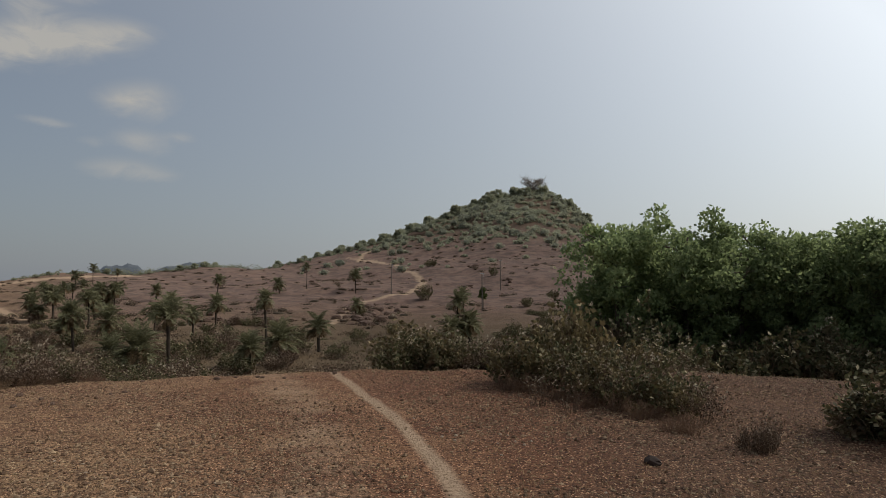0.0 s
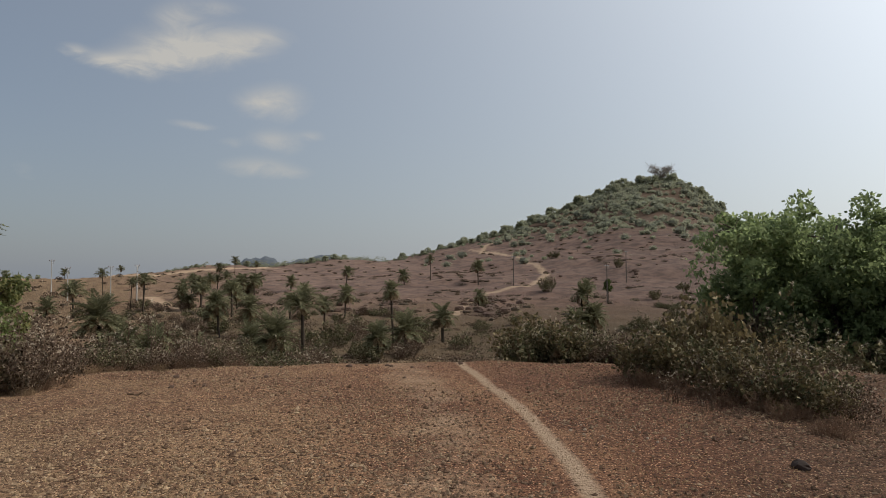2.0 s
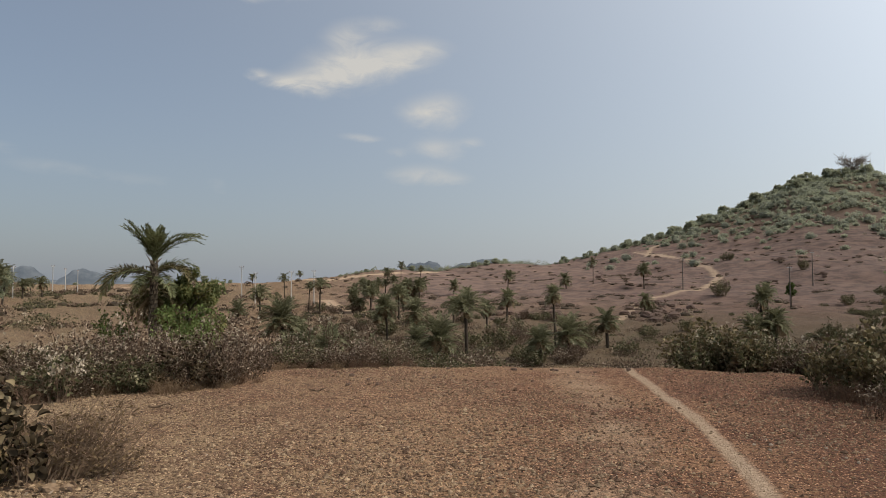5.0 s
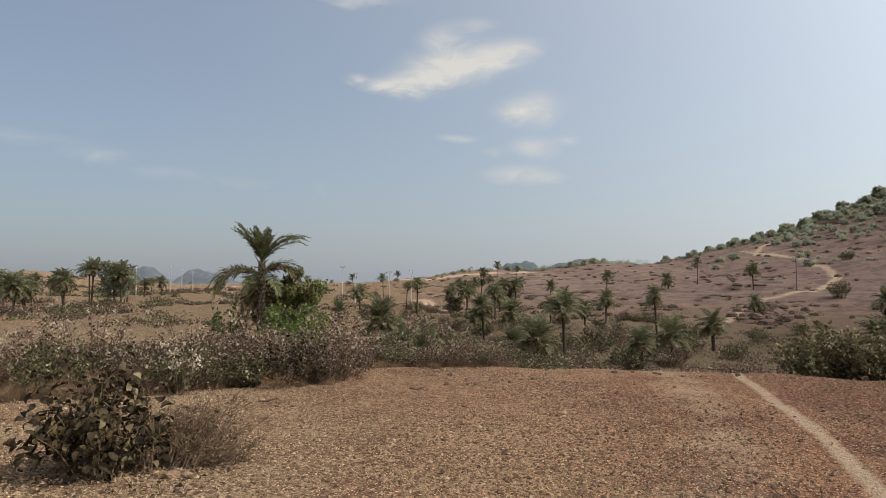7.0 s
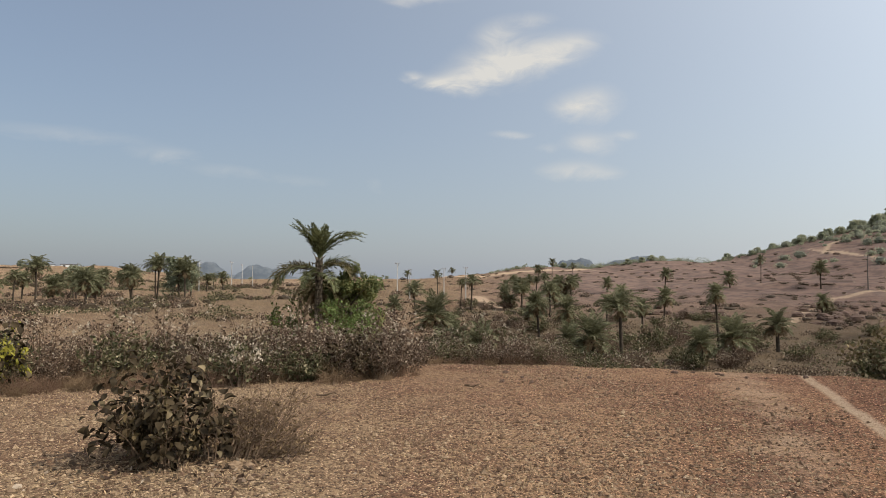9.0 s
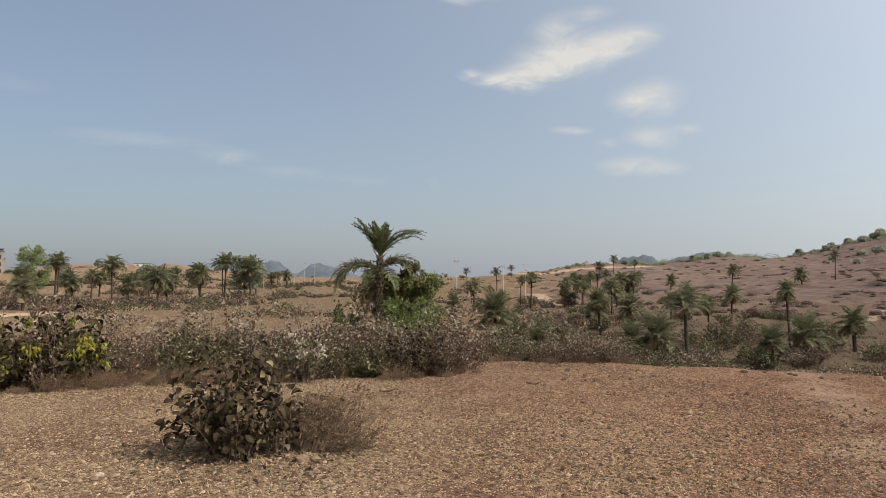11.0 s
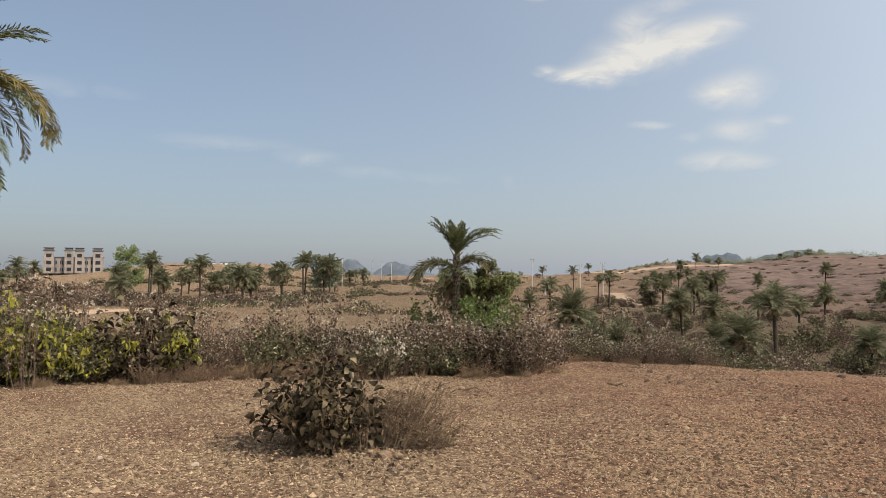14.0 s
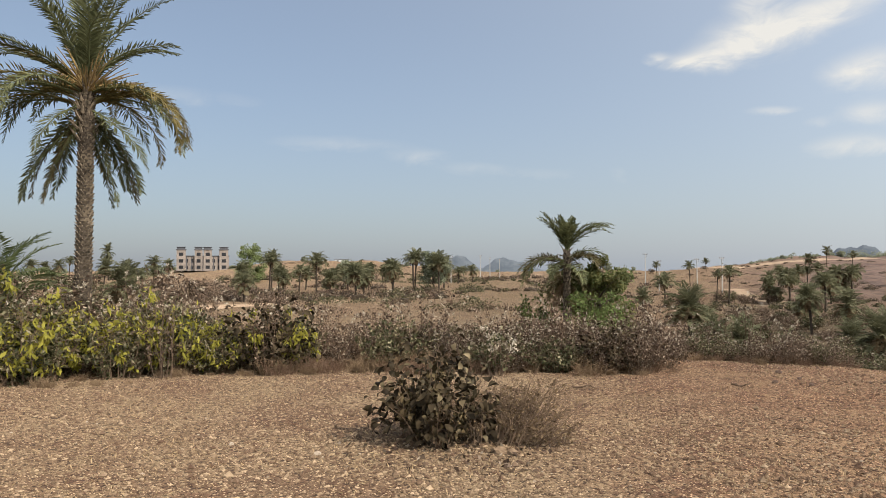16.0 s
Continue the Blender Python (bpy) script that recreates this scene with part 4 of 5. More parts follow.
# x, y, height of the crown's heart, width of the crown, kind
SLOPE = [(-15.6, 39.3, 3.7, 2.2, "u"), (-15.5, 60.5, 4.8, 1.8, "s"), (-10.7, 45.3, 1.9, 2.2, "b"), (-10.9, 39.0, 1.7, 1.4, "b"), (-10.2, 56.3, 2.3, 2.2, "b"),
         (-21.9, 170.9, 4.6, 3.6, "u"), (-13.7, 106.9, 2.2, 2.2, "s"), (-35.4, 177.8, 6.0, 3.0, "t"), (-40.5, 169.8, 2.7, 3.3, "s"), (-51.7, 157.6, 3.8, 3.2, "u"),
         (-31.3, 94.8, 3.4, 2.8, "s"), (-28.6, 78.8, 2.7, 2.3, "s"), (-33.7, 80.5, 2.9, 2.1, "s"), (1.0, 57.6, 4.2, 1.9, "u"), (2.0, 57.4, 2.6, 2.2, "s"),
         (.3, 55.9, 2.3, 2.2, "s"), (1.5, 57.7, 2.0, 1.7, "s"), (3.1, 112.0, 3.6, 2.6, "s")]
VALLEY = [(-47.4, 92.4, 3.7, 2.8, "u"), (-33.1, 61.9, 3.6, 2.4, "s"), (-30.2, 62.0, 3.1, 2.7, "s"), (-58.3, 103.3, 2.6, 2.3, "u"), (-52.9, 90.3, 1.8, 2.1, "u"),
          (-65.8, 110.3, 2.5, 1.8, "t"), (-55.0, 69.7, 3.2, 2.8, "u"), (-60.9, 88.6, 4.0, 2.1, "t"), (-55.9, 84.0, 4.7, 2.5, "u"), (-87.0, 118.1, 4.3, 2.8, "t"),
          (-86.1, 107.1, 4.6, 1.8, "t"), (-54.3, 90.6, 2.8, 2.2, "s"), (-51.0, 90.2, 3.4, 2.4, "u"), (-38.4, 71.4, 3.0, 2.7, "s"), (-44.8, 87.2, 4.0, 2.4, "u"),
          (-58.3, 118.4, 3.5, 3.4, "s"), (-71.9, 153.0, 2.6, 3.2, "s"), (-66.8, 132.0, 3.0, 2.8, "s"), (-74.1, 141.9, 2.9, 2.7, "u"), (-77.0, 132.4, 3.1, 2.5, "t"),
          (-86.5, 157.3, 2.3, 3.2, "b"), (-90.9, 157.3, 2.5, 2.8, "s"), (-92.9, 195.8, 4.4, 2.8, "t"), (-108.4, 213.1, 5.3, 3.5, "t"), (-113.9, 213.5, 2.9, 3.2, "s"),
          (-150.0, 213.0, 3.8, 3.2, "t"), (-36.0, 66.0, 2.2, 2.4, "b"), (-42.0, 78.0, 2.4, 2.4, "s"), (-49.0, 97.0, 2.6, 2.5, "s"), (-62.0, 120.0, 2.6, 2.8, "s")]
HOLLOW = [(-18.4, 41.3, 1.8, 2.5, "b"), (-30.7, 41.4, 2.3, 2.9, "b"), (-54.1, 64.5, 2.0, 1.9, "b"), (-26.5, 38.0, 1.1, 2.3, "b"), (-24.0, 37.0, 1.0, 2.2, "b"),
          (-22.5, 39.5, .9, 2.0, "b"), (-29.0, 45.0, 1.2, 2.4, "b"), (-12.6, 44.5, 1.3, 1.8, "b"), (-33.5, 47.0, 1.3, 2.3, "b"), (-21.0, 43.5, 1.2, 2.0, "b")]
PLAIN = [(-74.8, 24.2, 2.5, 2.5, "s"), (-89.9, 32.5, 5.0, 2.6, "u"), (-93.1, 35.7, 2.9, 2.8, "s"), (-110.1, 45.0, 3.8, 2.5, "u"), (-110.8, 46.5, 3.2, 2.5, "s"),
         (-97.0, 42.4, 5.3, 3.6, "u"), (-106.0, 48.7, 1.9, 2.4, "b"), (-98.3, 49.6, 3.4, 3.8, "s"), (-156.2, 83.4, 4.1, 3.1, "u"), (-175.2, 97.2, 3.6, 3.4, "s"),
         (-93.8, 53.8, 3.8, 3.6, "s"), (-98.2, 60.5, 5.8, 3.3, "u"), (-110.8, 71.2, 4.8, 3.1, "s"), (-93.4, 62.1, 4.9, 3.9, "u"), (-153.0, 104.8, 2.6, 2.8, "s"),
         (-181.2, 130.5, 3.2, 3.1, "u"), (-99.8, 51.6, 1.8, 2.1, "s"), (-104.8, 51.5, 2.5, 2.2, "s"), (-191.0, 27.7, 7.7, 3.9, "r"), (-178.5, 30.0, 4.2, 4.4, "s"),
         (-173.8, 24.2, 4.4, 4.2, "s"), (-206.8, 41.5, 5.4, 4.4, "s"), (-286.6, 28.3, 6.4, 4.6, "u"), (-240.9, 21.2, 4.4, 4.0, "s"), (-281.5, 20.6, 4.2, 4.2, "s"),
         (-242.1, 14.2, 4.4, 4.2, "s"), (-84.5, 27.4, 3.6, 2.9, "s"), (-122.7, 44.8, 6.0, 3.4, "u"), (-117.3, 44.2, 3.7, 3.0, "s"), (-199.8, 43.8, 4.4, 3.6, "s"),
         (-101.0, 66.0, 4.4, 3.4, "s"), (-128.0, 62.0, 3.4, 3.0, "u"), (-120.0, 56.0, 2.8, 2.8, "s"), (-139.0, 70.0, 3.0, 3.0, "s"), (-44.6, 7.3, 2.7, 2.6, "s"),
         (-79.2, 40.0, 3.4, 3.2, "s"), (-103.2, 47.5, 2.7, 3.0, "s"), (-155.8, 82.8, 3.6, 3.4, "s"), (-100.0, 57.3, 3.9, 3.6, "s"), (-113.3, 69.5, 6.2, 3.8, "u"), (-134.4, 99.3, 3.3, 3.0, "s"),
         (-84.2, 43.7, 2.9, 2.8, "s"), (-114.3, 80.7, 2.6, 2.7, "u"), (-107.5, 72.6, 4.9, 3.6, "u")]


def grow_palms(rows, group):
    for x, y, h, w, kind in rows:
        ob = stand(KINDS[kind][rng.randint(len(KINDS[kind]))], x, y, rng.uniform(0, 360), 1.0, -.06, (rng.uniform(-4, 4), rng.uniform(-4, 4)))
        for c in ob.children:
            if c.name.startswith("trunk"):
                c.scale = (math.sqrt(w / 2), math.sqrt(w / 2), h)
            else:
                c.location, c.scale = (0, 0, h - (.15 if c.name.startswith("dead") else 0)), (w * .56 * rng.uniform(.92, 1.1), w * .56 * rng.uniform(.92, 1.1), w * .53)
        ob["group"] = group


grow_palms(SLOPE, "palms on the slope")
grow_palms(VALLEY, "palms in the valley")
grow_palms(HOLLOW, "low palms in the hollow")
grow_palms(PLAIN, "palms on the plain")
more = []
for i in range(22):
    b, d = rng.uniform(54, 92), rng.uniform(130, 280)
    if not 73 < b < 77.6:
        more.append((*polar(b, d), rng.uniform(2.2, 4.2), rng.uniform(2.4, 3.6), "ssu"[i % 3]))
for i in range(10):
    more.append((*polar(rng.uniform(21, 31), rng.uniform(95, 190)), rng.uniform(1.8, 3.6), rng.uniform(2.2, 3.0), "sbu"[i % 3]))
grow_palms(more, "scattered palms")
for kinds in KINDS.values():
    for k in kinds:
        for o in (*k.children_recursive, k):
            bpy.data.objects.remove(o)

# ---- grove of broad-leaved trees ----
GROVE = [tree("grove_tree", "dense dark green broad-leaved tree in a grove", 40 + i, 5.0, 1.5, .10, 30, 130, .125, .08, GROVE_LEAF, low=.03, limbs=15, airy=.35, fill=46) for i in range(4)]
q = np.random.RandomState(3)
ROW = [(-12.2, 26, 3.9), (-13.8, 25, 5.7), (-15.3, 26, 5.1), (-16.9, 25.5, 5.4), (-19.2, 24.5, 5.9), (-21.2, 25.5, 4.9), (-23.4, 24.5, 5.3), (-25.2, 26, 4.9), (-26.4, 24.6, 4.9), (-27.6, 25.4, 5.0), (-28.9, 24.5, 4.8),
       (-30.3, 24, 4.7), (-32.2, 24, 4.9), (-34.4, 23.5, 5.2), (-37, 23, 5.2), (-40, 24, 5.4), (-44, 23, 5.4), (-48, 22, 5.4)]
ROW += [(b - 1.1, d + q.uniform(3, 6), h + q.uniform(-.2, .5)) for b, d, h in ROW[1:]]
for i, (b, d, h) in enumerate(ROW):
    x, y = polar(b, d)
    ob = stand(GROVE[i % 4], x, y, i * 77, h / 4.9 * q.uniform(.95, 1.15), 0, (0, 0), h / 4.55 * q.uniform(.94, 1.06))
    ob["group"] = "trees of the grove"
for k in GROVE:
    for o in (*k.children_recursive, k):
        bpy.data.objects.remove(o)

# ---- leafy trees on the plain ----
vine = tree("leafy_tree", "small bushy green tree beside a date palm", 61, 3.5, 1.45, .08, 84, 130, .12, .075, VINE_LEAF, low=.02, limbs=18, airy=.1)
vine.matrix_basis = pose(-17.0, 17.75, float(height(-17.0, 17.75)), 0, 0, 20)
fresh = shrub("green_bush", "fresh bright green bush under a date palm", 62, 2.4, .95, 34, 6, 2600, .11, .075, FRESH_LEAF, category="bush")
hang = shrub("green_bush", "dark green bush under a date palm", 66, 2.0, .8, 24, 5, 1500, .11, .06, DARK_LEAF, category="bush")
hang.matrix_basis = pose(-18.6, 16.3, float(height(-18.6, 16.3)), 0, 0, 0)
fresh.matrix_basis = pose(-16.0, 16.6, float(height(-16.0, 16.6)), 0, 0, 0)
green = tree("leafy_tree", "upright light green tree on the plain", 63, 10.5, 3.6, .16, 60, 60, .36, .26, PLAIN_LEAF, low=.04, limbs=14, fill=60)
green.matrix_basis = pose(-173, 57.6, float(height(-173, 57.6)), 0, 0, 0)
dark = tree("leafy_tree", "broad dark green tree among palms on the plain", 64, 6.8, 2.8, .18, 40, 50, .36, .26, HAZY_LEAF, low=.12, limbs=11, fill=20)
dark.matrix_basis = pose(-97, 63.5, float(height(-97, 63.5)), 0, 0, 0)
bare = tree("bare_tree", "leafless pale grey tree on the hilltop", 65, 9.5, 9.0, .4, 0, 0, 0, 0, HILL_LEAF, low=.05, bark=PALE_BARK, limbs=40, twigs=18)
x, y = polar(-7.45, 398)
bare.matrix_basis = pose(x, y, float(height(x, y)) - .8, 0, 0, 0)

for x, y, turn, size in ((-63.5, 14.6, 0, 1.0), (-60.2, 15.6, 80, .85), (-66.0, 13.6, 150, .8)):
    dry = tree("dry_tree", "small half-bare brown tree on the plain", 68 + int(turn), 3.2 * size, 1.1 * size, .05, 30, 26, .14, .09, BROWN_LEAF, low=.2, limbs=12, airy=.2, twigs=5)
    dry.matrix_basis = pose(x, y, float(height(x, y)), 0, 0, turn)
ivy = tree("leafy_tree", "narrow dark tree grown round a utility pole", 67, 4.6, .9, .07, 40, 30, .3, .2, DARK_LEAF, low=.25, limbs=10)
ivy.matrix_basis = pose(6.7, 120.6, float(height(6.7, 120.6)), 0, 0, 0)

# ---- scrub ----
BROWN = [shrub("scrub_bush", "withered brown scrub bush with dry stems and small leaves", 70 + i, .62 + .16 * i, .62, 38, 6, 2100, .05, .03, BROWN_LEAF, heads=(14, 6, 18, 10)[i], low=.22) for i in range(4)]
FEATHER = [shrub("upright_scrub", "dry upright scrub with thin reddish stems and pale leaf tips", 75 + i, .8 + .16 * i, .62, 34, 5, 1000, .052, .034, (BROWN_LEAF, OLIVE_LEAF, BROWN_LEAF)[i], heads=(24, 14, 30)[i], low=.4, stem_r=.0045) for i in range(3)]
OLIVE = [shrub("olive_bush", "olive green scrub bush with browned leaf tips", 80 + i, .75 + .2 * i, .68, 36, 6, 1700, .075, .052, OLIVE_LEAF, heads=4, low=.05) for i in range(3)]
YELLOW = [shrub("yellow_leaved_bush", "dense scrub bush with drooping yellow-green leaves", 90 + i, .95 + .2 * i, .72, 36, 6, 1900, .08, .038, OLIVE_LEAF, heads=4, low=.05,
                extra=((620, 900, 380)[i], YELLOW_LEAF, "drooping yellow-green leaves")) for i in range(3)]
ROADSIDE = [shrub("broad_leaved_scrub", "leggy scrub bush with broad dull leaves on bare stems", 84 + i, .95 + .12 * i, .66, 26, 6, (620, 760, 520)[i], .10, .062, (OLIVE_LEAF, WEATHERED_LEAF, OLIVE_LEAF)[i], heads=3, low=.42, stem_r=.006) for i in range(3)]
GRASS = [shrub("dry_grass_tuft", "tuft of tall dry straw-coloured grass", 100 + i, .45, .38, 90, 0, 360, .14, .007, STRAW, STRAW, category="grass", stem_r=.004, round_top=False) for i in range(2)]
RUSSET = [shrub("reddish_grass_tuft", "tuft of reddish dry grass at the foot of scrub", 103 + i, .42, .4, 80, 0, 340, .13, .007, RED_GRASS, RED_GRASS, category="grass", stem_r=.004, round_top=False) for i in range(2)]
WEED = [shrub("tall_weed", "tall dry weed with pale seed heads", 105 + i, 1.15, .28, 9, 5, 130, .06, .035, BROWN_LEAF, heads=12, category="weed", round_top=False) for i in range(2)]


def thicket(kinds, count, b0, b1, d0, d1, size, group, seed):
    q = np.random.RandomState(seed)
    for i in range(count):
        x, y = polar(b0 + (b1 - b0) * (i + q.uniform(-.4, 1.4)) / count, q.uniform(d0, d1))
        s = q.uniform(*size)
        ob = stand(kinds[q.randint(len(kinds))], x, y, q.uniform(0, 360), s * q.uniform(.9, 1.2), -.02, (q.uniform(-7, 7), q.uniform(-7, 7)), s * q.uniform(.75, 1.15))
        ob["group"] = group


thicket(YELLOW, 15, 75.5, 94, 11.6, 12.9, (.8, 1.1), "yellow-green thicket", 1)
thicket(YELLOW, 8, 69.5, 77, 11.4, 12.6, (.6, .85), "yellow-green thicket", 41)
thicket(BROWN + FEATHER, 26, 65, 95, 11.7, 14, (.45, .8), "yellow-green thicket", 2)
thicket(BROWN[1:] + FEATHER[1:] + YELLOW[2:], 17, 77.5, 94, 12.4, 13.8, (1.1, 1.45), "yellow-green thicket", 31)
thicket(YELLOW + BROWN, 10, 92, 112, 10, 12.5, (.9, 1.2), "yellow-green thicket", 3)
thicket(WEED, 16, 42, 92, 11, 13, (.8, 1.25), "tall weeds", 21)
thicket(GRASS, 34, 57, 68, 10.8, 13.5, (.4, .8), "dry grass", 4)
thicket(BROWN + FEATHER, 18, 57, 68, 11.3, 16, (.45, .8), "brown thicket", 5)
thicket(FEATHER + BROWN[1:], 84, 39.5, 58, 10.8, 13.4, (.45, .82), "brown thicket", 6)
thicket(OLIVE, 15, 44, 62, 11.0, 13, (.55, .9), "brown thicket", 7)
thicket(BROWN + OLIVE, 18, 42, 100, 14, 24, (.4, .75), "scrub beyond the thicket", 22)
thicket(FEATHER + BROWN[:2], 52, 26.5, 40, 13.0, 15.8, (.42, .68), "low brown thicket", 8)
thicket(WEED, 9, 28, 40, 14, 16, (.7, .95), "tall weeds", 23)
thicket(ROADSIDE[1:] + ROADSIDE[1:2] + OLIVE[:1] + FEATHER[1:2], 14, -2.8, 4.0, 13.7, 14.9, (.7, 1.05), "olive thicket by the path", 9)
thicket(BROWN, 7, -6, 2, 13.5, 14.6, (.6, .9), "olive thicket by the path", 10)
for i in range(24):
    u = i / 23
    x, y = polar(-4.9 - 15.3 * u, 10.7 - 2.8 * u + rng.uniform(-.1, 1.0))
    stand((FEATHER + BROWN[:2] + OLIVE[:1] + ROADSIDE)[(6, 7, 8, 2, 6, 0, 7, 8, 1, 6)[i % 10]], x, y, i * 50, rng.uniform(.5, .8) * (1 - .25 * u), -.02, (rng.uniform(-6, 6), rng.uniform(-6, 6)))["group"] = "roadside scrub"
for b, d, s in ((-10.2, 11.2, 1.25), (-11.4, 11.6, 1.1), (-8.6, 11.9, .95)):
    stand(ROADSIDE[1], *polar(b, d), b * 31, s * .8, -.02, (0, 0), s)["group"] = "roadside scrub"
thicket(WEED, 10, -20, -6, 8.4, 10.6, (.4, .6), "roadside weeds", 25)
thicket(ROADSIDE + FEATHER, 10, -20, -8, 12.5, 16, (.55, .8), "roadside scrub", 12)
thicket(ROADSIDE + OLIVE[:1], 8, -39, -31.2, 7.8, 9.5, (.7, .95), "scrub at the edge of the grove", 13)
thicket(OLIVE, 30, -46, -10.5, 20, 23, (1.4, 2.2), "undergrowth of the grove", 14)
thicket(RUSSET + GRASS[:1], 30, 39, 60, 10.6, 11.5, (.2, .75), "reddish grass along the scrub", 34)
thicket(RUSSET + GRASS[:1], 20, 26, 40, 12.8, 13.6, (.2, .6), "reddish grass along the scrub", 35)
thicket(RUSSET + GRASS[:1], 26, 58, 72, 10.9, 12.6, (.4, .9), "reddish grass along the scrub", 36)
for i in range(0, 24, 2):
    x, y = polar(-5 - 15 * i / 23, 10.3 - 2.8 * i / 23 + rng.uniform(-.2, .3))
    stand(RUSSET[i % 2], x, y, i * 50, rng.uniform(.35, .7), -.02)["group"] = "reddish grass along the scrub"
thicket(GRASS, 46, 41, 95, 10.9, 11.6, (.2, .45), "dry grass along the scrub", 24)
for i, (x, y, h, _, _) in enumerate(SLOPE + VALLEY):
    if math.hypot(x, y) < 125 and i % 4 != 3:
        for k in range(1 + i % 2):
            stand((BROWN + OLIVE + OLIVE)[rng.randint(10)], x + rng.normal(0, 1.3), y + rng.normal(0, 1.6), rng.uniform(0, 360), rng.uniform(.9, 1.9), -.03)["group"] = "bushes under the palms"
thicket(OLIVE + BROWN, 74, 11, 37, 40, 98, (.8, 1.9), "bushes in the hollow", 28)
thicket(OLIVE + BROWN[2:], 16, 19.5, 25, 22, 30, (.8, 1.3), "bushes in the hollow", 29)
flowering = shrub("tall_weed", "tall green weed with white flower heads in the scrub", 108, .78, .3, 12, 6, 240, .07, .045, OLIVE_LEAF, heads=22, category="weed", head=.05)
x, y = polar(52.6, 10.5)
flowering.matrix_basis = pose(x, y, float(height(x, y)), 0, 0, 0)
for x, y, k in ((2.88, 6.35, 1), (2.98, 6.45, 2), (2.80, 6.5, 0)):
    stand(BROWN[k + 1], x, y, 40 * k, .22, -.02, (0, 0), .28 + .03 * k)["group"] = "small shrubs on the gravel"
for x, y, s in ((-18, 37, 1.2), (-4.3, 145.4, 3.0), (15.2, 126.5, 2.0), (23.4, 149.7, 2.4), (-8.8, 70.1, 1.6), (-13.2, 42.3, 1.3), (-6.0, 78.2, 1.4), (7.1, 72.1, 1.5), (12.2, 85.1, 1.6), (-4.6, 235, 3.6), (13.8, 196, 2.5)):
    stand(OLIVE[rng.randint(3)], x, y, rng.uniform(0, 360), s)["group"] = "bushes on the slope"


# Rows of flattened bushes, added to stand in for a shadowed ditch
for i in range(26):
    x, y = polar(-9.9 + .2 * i, 113 + rng.normal(0, 1.2)) if i < 15 else polar(-9.0 + .45 * (i - 15), 74 + rng.normal(0, .8))
    stand(OLIVE[i % 3], x, y, i * 70, rng.uniform(1.3, 2.0), -.05, (0, 0), rng.uniform(.6, 1.0))["group"] = "low hedges on the slope"


def far_scrub(name, count, label, mat, b0, b1, d0, d1, size, seed, leaf=.34, power=1.0, clump=0, flat=1.0):
    """Bushes too far off and too many to count, as one mesh."""
    q = np.random.RandomState(seed)
    b, core = Build(), Build()
    for i in range(count):
        if not clump or i % clump == 0:
            d, be = d0 + (d1 - d0) * q.uniform() ** power, q.uniform(b0, b1)
        x, y = polar(be, d)
        if clump:
            x, y = x + q.normal(0, .035 * d), y + q.normal(0, .03 * d)
        s = q.uniform(*size)
        n = 130
        p = q.normal(size=(n, 3))
        p *= q.uniform(.75, 1.05, (n, 1)) / np.linalg.norm(p, axis=1)[:, None]
        p[:, 2] = np.abs(p[:, 2])
        size3 = np.array([s * q.uniform(.8, 1.7), s * q.uniform(.8, 1.7), s * q.uniform(.6, 1.0) * flat])
        foot = np.array([x, y, float(height(x, y))])
        p = p * size3 + foot
        # A solid dark core stands in for the shade inside the bush
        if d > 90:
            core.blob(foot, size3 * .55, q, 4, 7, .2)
        b.quads(leaves_at(q, p, leaf * (.3 + d / 260), leaf * .62 * (.3 + d / 260), .4))
    ob = tagged(new(name, b.mesh(name, mat)), label, "scrub", kind="stuff")
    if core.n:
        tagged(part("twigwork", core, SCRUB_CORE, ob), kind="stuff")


far_scrub("far_green_scrub", 330, "low olive green scrub across the plain", OLIVE_LEAF, 38, 100, 60, 300, (.5, 1.6), 1, clump=7)
far_scrub("far_brown_scrub", 430, "low brown withered scrub across the plain", BROWN_LEAF, 38, 100, 46, 280, (.4, 1.4), 2, clump=9)
far_scrub("plain_scrub", 120, "band of grey-brown scrub below the palms on the plain", BROWN_LEAF, 64.5, 79, 80, 104, (.6, 1.5), 7, .3, clump=12)
far_scrub("slope_green_scrub", 150, "low olive bushes among the palms", OLIVE_LEAF, -6, 40, 34, 130, (.3, 1.0), 3, .24, 1.2, clump=3)
far_scrub("slope_brown_scrub", 300, "low brown withered bushes among the palms", BROWN_LEAF, 6, 40, 30, 120, (.3, 1.0), 4, .22, 1.1, clump=6)
far_scrub("hollow_scrub", 60, "dark withered scrub in the hollow", BROWN_LEAF, 11, 40, 26, 60, (.3, .8), 6, .17, clump=5)
# Dry tufts, flattened so that they also stand in for ledges in shadow
far_scrub("hillside_tufts", 560, "low dry tufts on the bare hillside, flattened to suggest shadowed ledges", BROWN_LEAF, -14, 36, 110, 330, (.35, 1.25), 5, .18, clump=5, flat=.55)


# ---- the broad-leaved shrub in the gravel ----
def curled_leaf(seed):
    q = np.random.RandomState(seed)
    u = np.linspace(0, 1, 5)
    half = np.array([.007, .032, .041, .031, .003]) * q.uniform(.8, 1.15)
    curl, lift = q.uniform(-.05, .06), q.uniform(-.5, .9)
    v = []
    for k in range(5):
        z = curl * math.sin(u[k] * 3.1) * 1.2
        v += [(u[k] * .13, -half[k], z + half[k] * lift), (u[k] * .13, 0, z), (u[k] * .13, half[k], z + half[k] * lift)]
    b = Build()
    b.add(v, [(3 * k + j, 3 * k + j + 1, 3 * k + j + 4, 3 * k + j + 3) for k in range(4) for j in range(2)])
    return b.mesh("leaf", CURLED_LEAF, True)


